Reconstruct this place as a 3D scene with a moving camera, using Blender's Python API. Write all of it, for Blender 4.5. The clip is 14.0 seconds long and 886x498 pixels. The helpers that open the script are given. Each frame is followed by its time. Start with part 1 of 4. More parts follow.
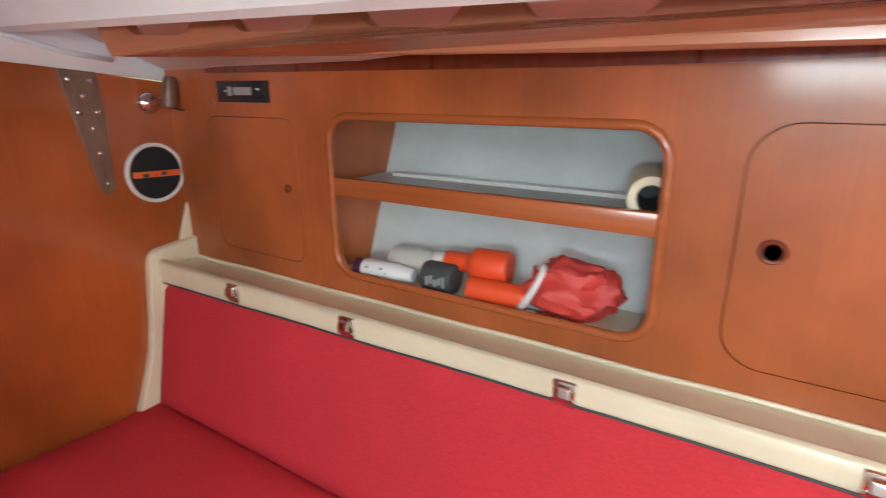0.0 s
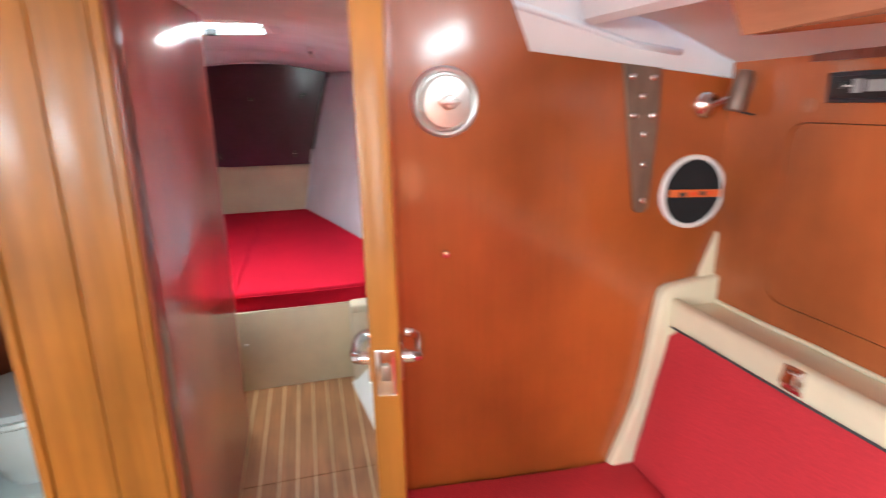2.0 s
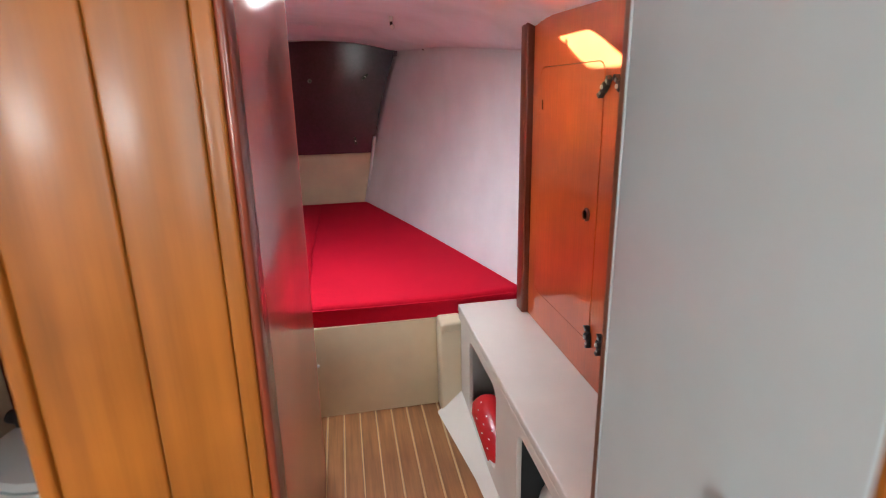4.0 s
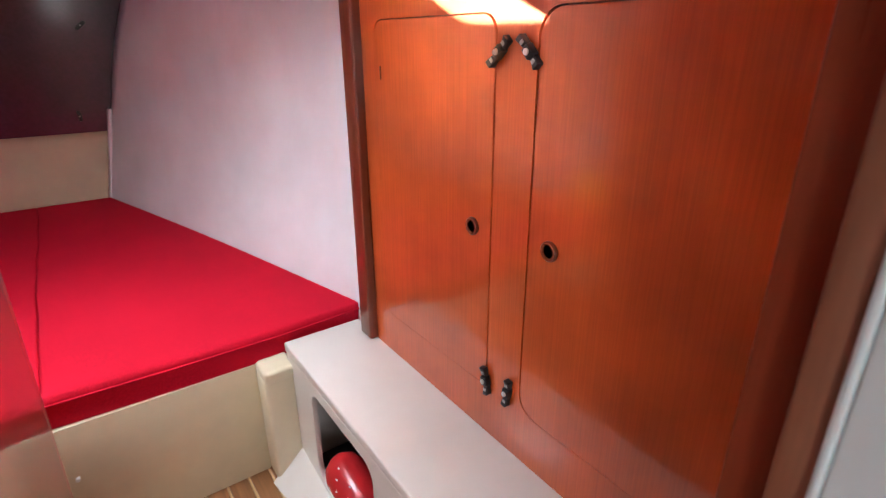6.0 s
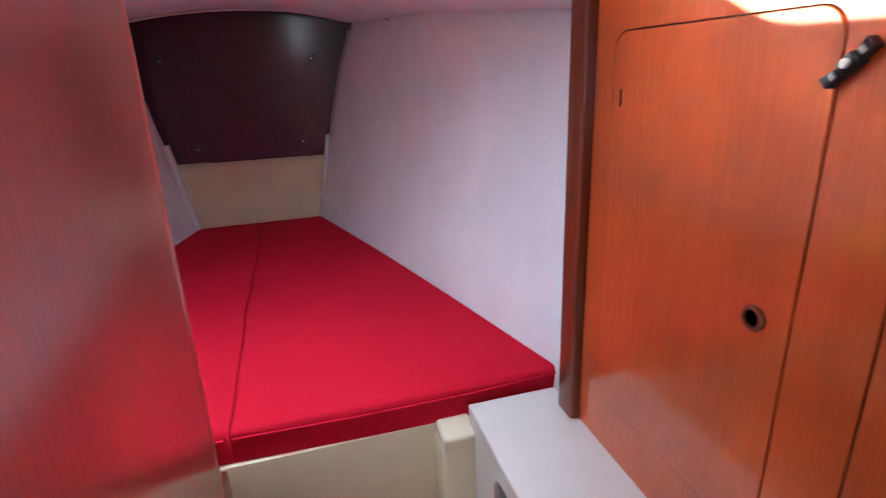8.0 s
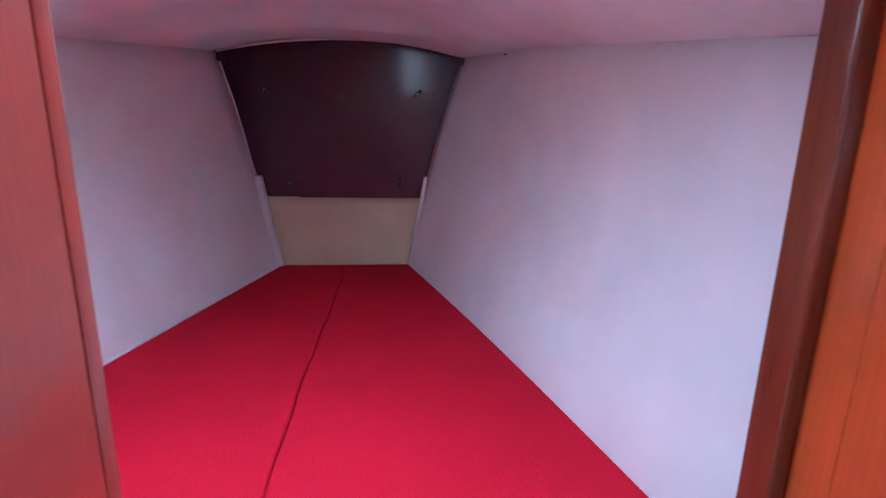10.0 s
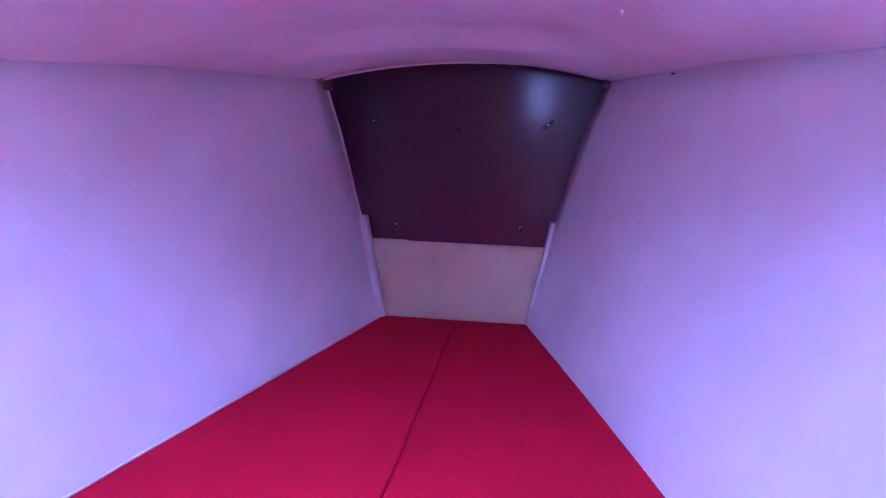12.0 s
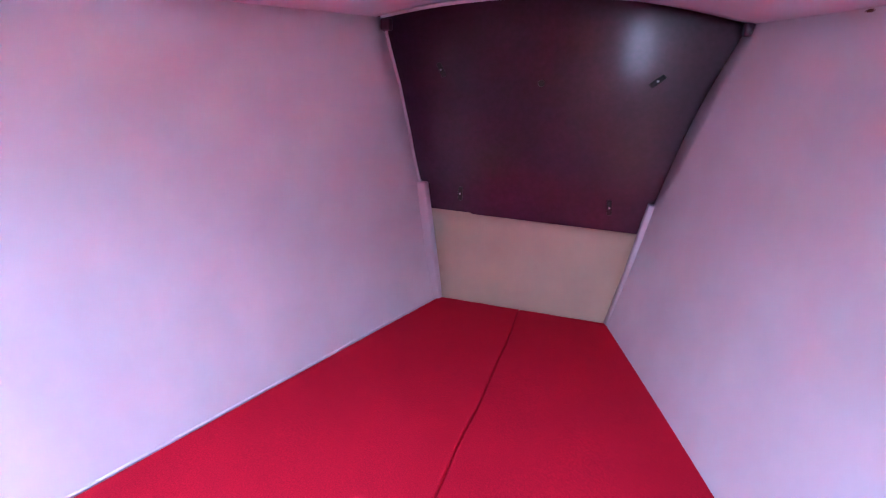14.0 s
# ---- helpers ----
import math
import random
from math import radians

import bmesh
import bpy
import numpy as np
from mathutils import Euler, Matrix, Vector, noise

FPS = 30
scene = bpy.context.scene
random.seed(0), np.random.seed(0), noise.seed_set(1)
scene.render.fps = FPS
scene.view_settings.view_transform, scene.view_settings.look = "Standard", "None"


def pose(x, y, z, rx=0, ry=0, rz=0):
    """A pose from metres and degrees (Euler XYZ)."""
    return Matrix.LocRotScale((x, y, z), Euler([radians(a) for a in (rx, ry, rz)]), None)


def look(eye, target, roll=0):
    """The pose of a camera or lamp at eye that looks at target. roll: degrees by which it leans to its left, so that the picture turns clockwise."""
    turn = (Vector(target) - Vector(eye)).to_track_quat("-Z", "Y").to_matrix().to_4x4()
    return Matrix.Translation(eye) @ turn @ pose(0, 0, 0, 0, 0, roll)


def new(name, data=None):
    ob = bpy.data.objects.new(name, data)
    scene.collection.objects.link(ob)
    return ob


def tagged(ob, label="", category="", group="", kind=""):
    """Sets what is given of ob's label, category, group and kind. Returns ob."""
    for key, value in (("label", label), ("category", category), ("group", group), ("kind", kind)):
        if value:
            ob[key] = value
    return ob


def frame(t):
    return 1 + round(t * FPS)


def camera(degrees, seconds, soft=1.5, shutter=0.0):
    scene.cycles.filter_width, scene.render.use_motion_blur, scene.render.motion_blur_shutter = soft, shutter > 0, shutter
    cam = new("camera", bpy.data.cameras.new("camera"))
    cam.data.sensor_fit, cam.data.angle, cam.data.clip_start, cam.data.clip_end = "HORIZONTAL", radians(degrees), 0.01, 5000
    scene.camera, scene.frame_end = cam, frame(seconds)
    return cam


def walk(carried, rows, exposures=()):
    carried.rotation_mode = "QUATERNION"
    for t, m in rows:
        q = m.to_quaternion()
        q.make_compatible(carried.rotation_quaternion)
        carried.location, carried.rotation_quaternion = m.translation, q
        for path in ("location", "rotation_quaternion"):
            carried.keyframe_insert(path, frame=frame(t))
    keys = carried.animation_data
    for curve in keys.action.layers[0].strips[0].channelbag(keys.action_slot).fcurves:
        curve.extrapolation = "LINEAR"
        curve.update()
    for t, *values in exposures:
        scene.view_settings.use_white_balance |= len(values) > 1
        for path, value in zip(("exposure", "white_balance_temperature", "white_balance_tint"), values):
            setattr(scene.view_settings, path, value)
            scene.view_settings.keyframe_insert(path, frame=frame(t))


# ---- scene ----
cam = camera(80.2, 14.0, 1.05, 0.5)
PATH = [
    (0, (0.395, -0.678, 1.305), (2.005, 0.35, 0.714), -0.5),
    (0.5, (0.374, -0.558, 1.308), (1.866, 0.641, 0.728), -0.8),
    (1, (0.356, -0.474, 1.303), (1.621, 0.966, 0.733), -0.9),
    (1.5, (0.368, -0.367, 1.305), (1.35, 1.279, 0.733), -0.9),
    (2, (0.375, -0.227, 1.288), (0.843, 1.641, 0.749), -1.3),
    (2.1, (0.368, -0.207, 1.286), (0.732, 1.685, 0.749), -1.2),
    (2.2, (0.36, -0.181, 1.284), (0.629, 1.724, 0.738), -1.2),
    (4.3, (0.182, 0.322, 1.259), (0.572, 2.191, 0.664), -1.5),
    (4.5, (0.184, 0.393, 1.254), (0.695, 2.229, 0.646), -1.2),
    (5, (0.195, 0.534, 1.251), (0.939, 2.24, 0.52), -1.5),
    (5.5, (0.197, 0.64, 1.27), (1.135, 2.223, 0.488), -1.7),
    (6, (0.192, 0.739, 1.279), (1.271, 2.253, 0.542), -0.3),
    (6.5, (0.184, 0.782, 1.28), (1.331, 2.287, 0.633), -0.2),
    (7, (0.217, 0.843, 1.255), (1.261, 2.435, 0.642), -0.0),
    (7.5, (0.237, 0.945, 1.275), (0.909, 2.721, 0.648), -1.1),
    (8, (0.249, 1.003, 1.274), (0.731, 2.831, 0.626), -2.6),
    (8.2, (0.247, 1.016, 1.273), (0.661, 2.858, 0.613), -3.3),
    (10.3, (0.314, 1.443, 1.272), (0.415, 3.384, 0.801), 0.6),
    (10.6, (0.317, 1.490, 1.308), (0.365, 3.439, 0.858), 0.1),
    (10.8, (0.305, 1.525, 1.308), (0.318, 3.474, 0.862), 0.2),
    (11, (0.295, 1.560, 1.304), (0.254, 3.515, 0.882), 0.4),
    (11.5, (0.297, 1.720, 1.305), (0.123, 3.672, 0.907), 1.4),
    (12, (0.291, 1.824, 1.299), (-0.003, 3.758, 0.887), 0.8),
    (12.5, (0.306, 1.928, 1.303), (-0.109, 3.815, 0.792), -0.1),
    (13, (0.292, 1.985, 1.306), (-0.188, 3.845, 0.746), -0.5),
    (13.5, (0.271, 2.063, 1.312), (-0.203, 3.918, 0.738), 2.0),
    (14, (0.255, 2.181, 1.317), (-0.297, 4.009, 0.722), 2.6),
]
walk(cam, [(t, look(eye, target, roll)) for t, eye, target, roll in PATH],
     [(0, 3.40, 5900, -4), (1.0, 3.65, 5950, -4), (2.2, 4.25, 5850, -3), (4.3, 3.80, 6450, 5), (5.0, 3.83, 6550, 5), (5.5, 3.85, 6350, 6), (6.0, 4.05, 6300, 8), (6.6, 3.65, 6200, 8), (7.2, 3.66, 5850, 6), (8.2, 3.62, 5450, 6), (10.3, 3.75, 4720, 15), (10.6, 3.72, 4480, 30), (11.0, 3.68, 4080, 62), (12.0, 4.05, 4150, 64), (12.6, 4.08, 4220, 64), (13.1, 4.30, 4420, 60), (13.5, 4.45, 4620, 46), (14, 4.60, 4760, 30)])

# ---- light ----
world = bpy.data.worlds.new("sky")
scene.world = world
world.use_nodes = True
wn = world.node_tree
sky = wn.nodes.new("ShaderNodeTexSky")
sky.sky_type, sky.sun_disc = "NISHITA", False
sky.sun_elevation, sky.sun_rotation = radians(14.3), radians(-56)
wn.links.new(sky.outputs[0], wn.nodes["Background"].inputs[0])
wn.nodes["Background"].inputs[1].default_value = 0.05


def lamp(name, kind, m, energy, colour, size=0.0, size_y=0.0):
    data = bpy.data.lights.new(name, kind)
    data.energy, data.color = energy, colour
    if kind == "AREA":
        data.shape, data.size, data.size_y = "RECTANGLE", size, size_y
    ob = new(name, data)
    ob.matrix_world = m
    return ob


sun = lamp("sun", "SUN", look((-0.82, 0.55, 0.252), (0, 0, 0)), 5.0, (1.0, 0.92, 0.80))
sun.data.angle = radians(0.6)
# Added fill lamp below the closed saloon deckhead; no hatch is built there.
lamp("saloon_overhead_fill", "AREA", pose(0.05, -1.00, 1.60), 1.12, (0.93, 0.96, 1.0), 0.55, 0.55)
lamp("sky_through_companionway", "AREA", look((-0.1, -2.25, 1.25), (0.35, 0.5, 1.1)), 0.98, (0.95, 0.97, 1.0), 0.6, 0.8)
lamp("sky_through_port_window", "AREA", look((-0.985, -0.98, 1.39), (1.0, -0.75, 1.40)), 1.7, (0.95, 0.97, 1.0), 0.74, 0.18)
lamp("sky_through_starboard_window", "AREA", look((0.895, -0.30, 1.497), (-0.6, -0.25, 1.30)), 0.34, (0.95, 0.97, 1.0), 0.66, 0.09)
fore_sky = lamp("sky_through_fore_hatch", "AREA", pose(0.0, 2.11, 1.67), 0.66, (0.84, 0.91, 1.0), 0.46, 0.31)
fore_sky.data.spread = radians(155)

# ---- materials ----


def material(name, colour, rough=0.5, metal=0.0, scale=(8, 8, 8), vary=0.15, second=None, bump=0.0, bump_scale=200, coat=0.0, grain=0.0, dirt=0.0, spec=0.5, mottle=0.0, coat_rough=0.08, coat_ior=1.5):
    """Base colour broken up at two scales; grain stretches along the object's z."""
    mat = bpy.data.materials.new(name)
    mat.use_nodes = True
    nt = mat.node_tree
    b = nt.nodes["Principled BSDF"]
    coord = nt.nodes.new("ShaderNodeTexCoord")
    mp = nt.nodes.new("ShaderNodeMapping")
    mp.inputs["Scale"].default_value = scale
    nt.links.new(coord.outputs["Object"], mp.inputs["Vector"])
    n1 = nt.nodes.new("ShaderNodeTexNoise")
    n1.inputs["Scale"].default_value, n1.inputs["Detail"].default_value, n1.inputs["Roughness"].default_value = 1.0, 8, 0.6
    nt.links.new(mp.outputs[0], n1.inputs["Vector"])
    ramp = nt.nodes.new("ShaderNodeValToRGB")
    dark = tuple(c * (1 - vary) for c in colour) if second is None else second
    light = tuple(min(1, c * (1 + vary * 0.6)) for c in colour)
    ramp.color_ramp.elements[0].position, ramp.color_ramp.elements[1].position = 0.3, 0.7
    ramp.color_ramp.elements[0].color, ramp.color_ramp.elements[1].color = (*dark, 1), (*light, 1)
    nt.links.new(n1.outputs["Fac"], ramp.inputs[0])
    col = ramp.outputs[0]
    if mottle:
        n3 = nt.nodes.new("ShaderNodeTexNoise")
        n3.inputs["Scale"].default_value, n3.inputs["Detail"].default_value = 3.5, 4
        nt.links.new(coord.outputs["Object"], n3.inputs["Vector"])
        mr = nt.nodes.new("ShaderNodeMapRange")
        mr.inputs[1].default_value, mr.inputs[2].default_value = 0.3, 0.7
        mr.inputs[3].default_value, mr.inputs[4].default_value = 1 - mottle, 1 + mottle
        nt.links.new(n3.outputs["Fac"], mr.inputs[0])
        mx = nt.nodes.new("ShaderNodeVectorMath")
        mx.operation = "SCALE"
        nt.links.new(col, mx.inputs[0])
        nt.links.new(mr.outputs[0], mx.inputs["Scale"])
        col = mx.outputs[0]
    nt.links.new(col, b.inputs["Base Color"])
    b.inputs["Metallic"].default_value = metal
    b.inputs["Coat Weight"].default_value = coat
    b.inputs["Coat Roughness"].default_value = coat_rough
    b.inputs["Coat IOR"].default_value = coat_ior
    b.inputs["Specular IOR Level"].default_value = spec
    rr = nt.nodes.new("ShaderNodeMapRange")
    rr.inputs[3].default_value, rr.inputs[4].default_value = max(0.02, rough * 0.92), min(1, rough * 1.08)
    nt.links.new(n1.outputs["Fac"], rr.inputs[0])
    nt.links.new(rr.outputs[0], b.inputs["Roughness"])
    if bump:
        n2 = nt.nodes.new("ShaderNodeTexNoise")
        n2.inputs["Scale"].default_value, n2.inputs["Detail"].default_value = bump_scale, 3
        nt.links.new(coord.outputs["Object"], n2.inputs["Vector"])
        bp = nt.nodes.new("ShaderNodeBump")
        bp.inputs["Strength"].default_value, bp.inputs["Distance"].default_value = bump, 0.002
        nt.links.new(n2.outputs["Fac"], bp.inputs["Height"])
        nt.links.new(bp.outputs[0], b.inputs["Normal"])
    return mat


WOOD = material("varnished_mahogany", (0.50, 0.086, 0.018), 0.32, scale=(230, 230, 5), vary=0.14, coat=1.0, mottle=0.30, coat_rough=0.075, spec=0.25, coat_ior=1.6)
BULKWOOD = material("amber_mahogany", (0.35, 0.084, 0.016), 0.30, scale=(210, 210, 4), vary=0.07, coat=0.8, mottle=0.26, coat_rough=0.12)
MIRROR_WOOD = material("polished_mahogany", (0.52, 0.105, 0.070), 0.32, scale=(180, 180, 4), vary=0.12, coat=1.0, mottle=0.12, spec=0.4, coat_rough=0.17, coat_ior=1.52)
WOOD_MATT = material("satin_mahogany", (0.41, 0.110, 0.032), 0.36, scale=(210, 210, 4), vary=0.09, coat=0.4, mottle=0.32, spec=0.35, coat_rough=0.14)
# Dark trim wood; also colours the strip that stands for the side deck's gap shadow.
WOOD_DARK = material("dark_mahogany_and_gap_shadow", (0.18, 0.036, 0.014), 0.28, scale=(70, 70, 3), vary=0.3, coat=0.2)
WOOD_LIGHT = material("honey_pine", (0.35, 0.125, 0.016), 0.38, scale=(30, 30, 1.2), vary=0.28, coat=0.25, mottle=0.22, bump=0.06, bump_scale=14, spec=0.3, coat_rough=0.2)
RAILWOOD = material("rail_mahogany", (0.42, 0.16, 0.085), 0.25, scale=(70, 2.5, 70), vary=0.12, coat=0.4)
SHELFWOOD = material("fiddle_mahogany", (0.40, 0.11, 0.032), 0.25, scale=(70, 2.5, 70), vary=0.2, coat=0.3)
TEAK = material("teak_plank", (0.30, 0.125, 0.045), 0.4, scale=(60, 3, 60), vary=0.35, coat=0.1, mottle=0.2)
STOPWOOD = material("worn_brown_trim", (0.20, 0.085, 0.045), 0.5, scale=(60, 60, 3), vary=0.25, mottle=0.2)
HOLLY = material("holly_strip", (0.62, 0.40, 0.20), 0.45, scale=(60, 3, 60), vary=0.2)
BOW = material("dark_varnished_bow_panel", (0.062, 0.016, 0.044), 0.40, scale=(60, 3, 60), vary=0.25, coat=0.45, mottle=0.22, coat_rough=0.13, spec=0.45)
RED = material("red_upholstery", (0.54, 0.035, 0.048), 0.85, scale=(240, 240, 240), vary=0.2, bump=0.25, bump_scale=600, mottle=0.08, spec=0.2)
RED_FINE = material("red_berth_cloth", (0.59, 0.008, 0.030), 0.85, scale=(300, 300, 300), vary=0.3, bump=0.15, bump_scale=800, mottle=0.06, spec=0.1)
CREAM = material("cream_gelcoat", (0.74, 0.66, 0.47), 0.3, scale=(6, 6, 6), vary=0.06, mottle=0.05, coat=0.2)
CREAM_MATT = material("cream_painted_ply", (0.70, 0.60, 0.40), 0.5, scale=(5, 5, 5), vary=0.08, mottle=0.07)
BOXWHITE = material("off_white_gelcoat", (0.72, 0.68, 0.62), 0.3, scale=(6, 6, 6), vary=0.04, mottle=0.04, coat=0.2)
LINER = material("white_vinyl_liner", (0.82, 0.78, 0.78), 0.6, scale=(5, 5, 5), vary=0.05, mottle=0.05, bump=0.06, bump_scale=90)
FORE_LINER = material("cool_white_vinyl", (0.84, 0.87, 0.92), 0.6, scale=(5, 5, 5), vary=0.05, mottle=0.06, bump=0.06, bump_scale=90)
HULL = material("white_hull_liner", (0.80, 0.80, 0.83), 0.42, scale=(4, 4, 4), vary=0.05, mottle=0.05, bump=0.04, bump_scale=60)
DOORWHITE = material("white_laminate", (0.54, 0.68, 0.70), 0.36, scale=(4, 4, 4), vary=0.04, mottle=0.03)
BACKWHITE = material("grey_white_paint", (0.62, 0.65, 0.64), 0.5, scale=(12, 12, 12), vary=0.08, mottle=0.08, bump=0.08, bump_scale=50)
CHROME = material("chrome", (0.72, 0.70, 0.67), 0.12, 1.0, vary=0.05)
STEEL = material("dull_steel", (0.30, 0.24, 0.19), 0.42, 0.8, scale=(40, 40, 12), vary=0.25, mottle=0.12)
BLACK = material("black_plastic", (0.02, 0.02, 0.022), 0.35, vary=0.2)
BLACKMESH = material("speaker_cloth", (0.012, 0.013, 0.015), 0.9, vary=0.3, bump=0.4, bump_scale=900)
NAVY = material("stereo_face", (0.018, 0.026, 0.035), 0.3, vary=0.2)
GREY = material("grey_label", (0.35, 0.36, 0.36), 0.5, vary=0.1)
SATIN = material("satin_stainless", (0.74, 0.75, 0.72), 0.30, 0.75, scale=(60, 60, 60), vary=0.06)
WHITEP = material("white_plastic", (0.78, 0.78, 0.76), 0.35, vary=0.04)
ORANGE = material("orange_plastic", (0.80, 0.085, 0.022), 0.4, vary=0.08)
ORANGE_L = material("orange_badge", (0.75, 0.16, 0.04), 0.4, vary=0.05)
REDCLOTH = material("red_nylon_bag", (0.58, 0.055, 0.045), 0.55, scale=(20, 20, 20), vary=0.2, bump=0.5, bump_scale=25)
REDGLOSS = material("red_enamel", (0.55, 0.02, 0.025), 0.25, vary=0.1)
CLEAR = material("cloudy_clear_plastic", (0.60, 0.60, 0.54), 0.25, vary=0.06)
BROWNSHADE = material("brown_lamp_shade", (0.20, 0.13, 0.10), 0.4, 0.4, vary=0.15)
CERAMIC = material("pale_blue_white_ceramic", (0.70, 0.80, 0.80), 0.15, vary=0.04, coat=0.3)
BLUE = material("blue_plastic", (0.06, 0.20, 0.42), 0.4, vary=0.1)
YELLOW = material("yellow_nylon", (0.80, 0.58, 0.05), 0.5, scale=(20, 20, 20), vary=0.15, bump=0.5, bump_scale=30)
PURPLE = material("dark_purple_cap", (0.07, 0.015, 0.05), 0.4, vary=0.1)
# Dark grey things, and hollows whose shade is put into the colour.
DUSK = material("dark_grey_and_hollow_shade", (0.06, 0.065, 0.065), 0.7, vary=0.2)
GLASS = bpy.data.materials.new("hatch_acrylic")
GLASS.use_nodes = True
g = GLASS.node_tree.nodes["Principled BSDF"]
g.inputs["Transmission Weight"].default_value, g.inputs["Roughness"].default_value, g.inputs["IOR"].default_value = 1.0, 0.05, 1.2

# ---- helpers ----
X_FACE = Matrix(((0, 0, 1, 0), (1, 0, 0, 0), (0, 1, 0, 0), (0, 0, 0, 1)))  # local (u, v, w) -> (w, u, v): a plate in a plane x = const
Y_FACE = Matrix(((1, 0, 0, 0), (0, 0, -1, 0), (0, 1, 0, 0), (0, 0, 0, 1)))  # local (u, v, w) -> (u, -w, v): a plate in a plane y = const


def thing(name, label, category, group="", kind=""):
    return tagged(new(name), label, category, group, kind)


def finish(ob, mat, smooth=True):
    me = ob.data
    me.materials.clear()
    me.materials.append(mat)
    if smooth:
        for p in me.polygons:
            p.use_smooth = True
        me.set_sharp_from_angle(angle=radians(38))
    return ob


def part(name, bm, mat, parent=None, label="", smooth=True):
    me = bpy.data.meshes.new(name)
    if isinstance(bm, bpy.types.Mesh):
        me = bm
        me.name = name
    else:
        bmesh.ops.recalc_face_normals(bm, faces=bm.faces[:])
        bm.to_mesh(me)
        bm.free()
    ob = new(name, me)
    if parent is not None:
        ob.parent = parent
    finish(ob, mat, smooth)
    if label:
        ob["label"] = label
    return ob


def block(a, b, bevel=0.004, segs=2):
    """A box from corner a to corner b with rounded edges."""
    bm = bmesh.new()
    bmesh.ops.create_cube(bm, size=1)
    mid, size = (Vector(a) + Vector(b)) / 2, Vector(b) - Vector(a)
    for v in bm.verts:
        v.co = mid + Vector((v.co.x * size.x, v.co.y * size.y, v.co.z * size.z))
    if bevel:
        bmesh.ops.bevel(bm, geom=bm.edges[:], offset=bevel, segments=segs, profile=0.5, affect="EDGES")
    return bm


def moved(bm, m):
    bm.transform(m)
    return bm


def rod(p, q, r, r2=None, n=20, bevel=0.0):
    bm = bmesh.new()
    p, q = Vector(p), Vector(q)
    d = q - p
    bmesh.ops.create_cone(bm, cap_ends=True, segments=n, radius1=r, radius2=r if r2 is None else r2, depth=d.length)
    if bevel:
        rim = [e for e in bm.edges if e.is_boundary is False and any(len(f.verts) > 4 for f in e.link_faces)]
        bmesh.ops.bevel(bm, geom=rim, offset=bevel, segments=2, profile=0.5, affect="EDGES")
    bm.transform(Matrix.Translation((p + q) / 2) @ d.to_track_quat("Z", "Y").to_matrix().to_4x4())
    return bm


def lathe(profile, m=Matrix(), n=28, caps=True):
    """Turns (radius, height) pairs about the local z axis."""
    bm = bmesh.new()
    rings = [[bm.verts.new((r * math.cos(2 * math.pi * k / n), r * math.sin(2 * math.pi * k / n), h)) for k in range(n)] for r, h in profile]
    for a, b in zip(rings, rings[1:]):
        for k in range(n):
            bm.faces.new((a[k], a[(k + 1) % n], b[(k + 1) % n], b[k]))
    for ring, r in ((rings[0], profile[0][0]), (rings[-1], profile[-1][0])):
        if caps and r > 1e-4:
            bm.faces.new(ring)
    bmesh.ops.remove_doubles(bm, verts=bm.verts[:], dist=1e-5)
    bm.transform(m)
    return bm


def rounded(u0, v0, u1, v1, r, n=7):
    """A rounded rectangle as a loop of points."""
    pts = []
    for cu, cv, a0 in ((u1 - r, v1 - r, 0), (u0 + r, v1 - r, 90), (u0 + r, v0 + r, 180), (u1 - r, v0 + r, 270)):
        for k in range(n + 1):
            a = radians(a0 + 90 * k / n)
            pts.append((cu + r * math.cos(a), cv + r * math.sin(a)))
    return pts


def plate(outer, holes, thick, m, bevel=0.0):
    """A flat plate with holes, centred on its local plane; returns a mesh."""
    cu = bpy.data.curves.new("plate", "CURVE")
    cu.dimensions, cu.fill_mode, cu.extrude = "2D", "BOTH", thick / 2 - bevel
    cu.bevel_depth, cu.bevel_resolution, cu.offset = bevel, 2, -bevel
    for loop in (outer, *holes):
        sp = cu.splines.new("POLY")
        sp.points.add(len(loop) - 1)
        for p, q in zip(sp.points, loop):
            p.co = (q[0], q[1], 0, 1)
        sp.use_cyclic_u = True
    ob = bpy.data.objects.new("plate", cu)
    me = bpy.data.meshes.new_from_object(ob)
    bpy.data.objects.remove(ob)
    bpy.data.curves.remove(cu)
    me.transform(m)
    return me


def prism(section, y0, y1, bevel=0.0, segs=3):
    """A cross-section of (x, z) points drawn out along y."""
    bm = bmesh.new()
    a = [bm.verts.new((x, y0, z)) for x, z in section]
    b = [bm.verts.new((x, y1, z)) for x, z in section]
    n = len(a)
    for k in range(n):
        bm.faces.new((a[k], a[(k + 1) % n], b[(k + 1) % n], b[k]))
    bm.faces.new(a[::-1]), bm.faces.new(b)
    if bevel:
        bmesh.ops.bevel(bm, geom=bm.edges[:], offset=bevel, segments=segs, profile=0.5, affect="EDGES")
    return bm


def hex_solid(bottom, top, bevel=0.0, segs=3):
    bm = bmesh.new()
    lo, hi = [bm.verts.new(p) for p in bottom], [bm.verts.new(p) for p in top]
    n = len(lo)
    bm.faces.new(lo[::-1]), bm.faces.new(hi)
    for k in range(n):
        bm.faces.new((lo[k], lo[(k + 1) % n], hi[(k + 1) % n], hi[k]))
    if bevel:
        bmesh.ops.recalc_face_normals(bm, faces=bm.faces[:])
        bmesh.ops.bevel(bm, geom=bm.edges[:], offset=bevel, segments=segs, profile=0.5, affect="EDGES")
    return bm


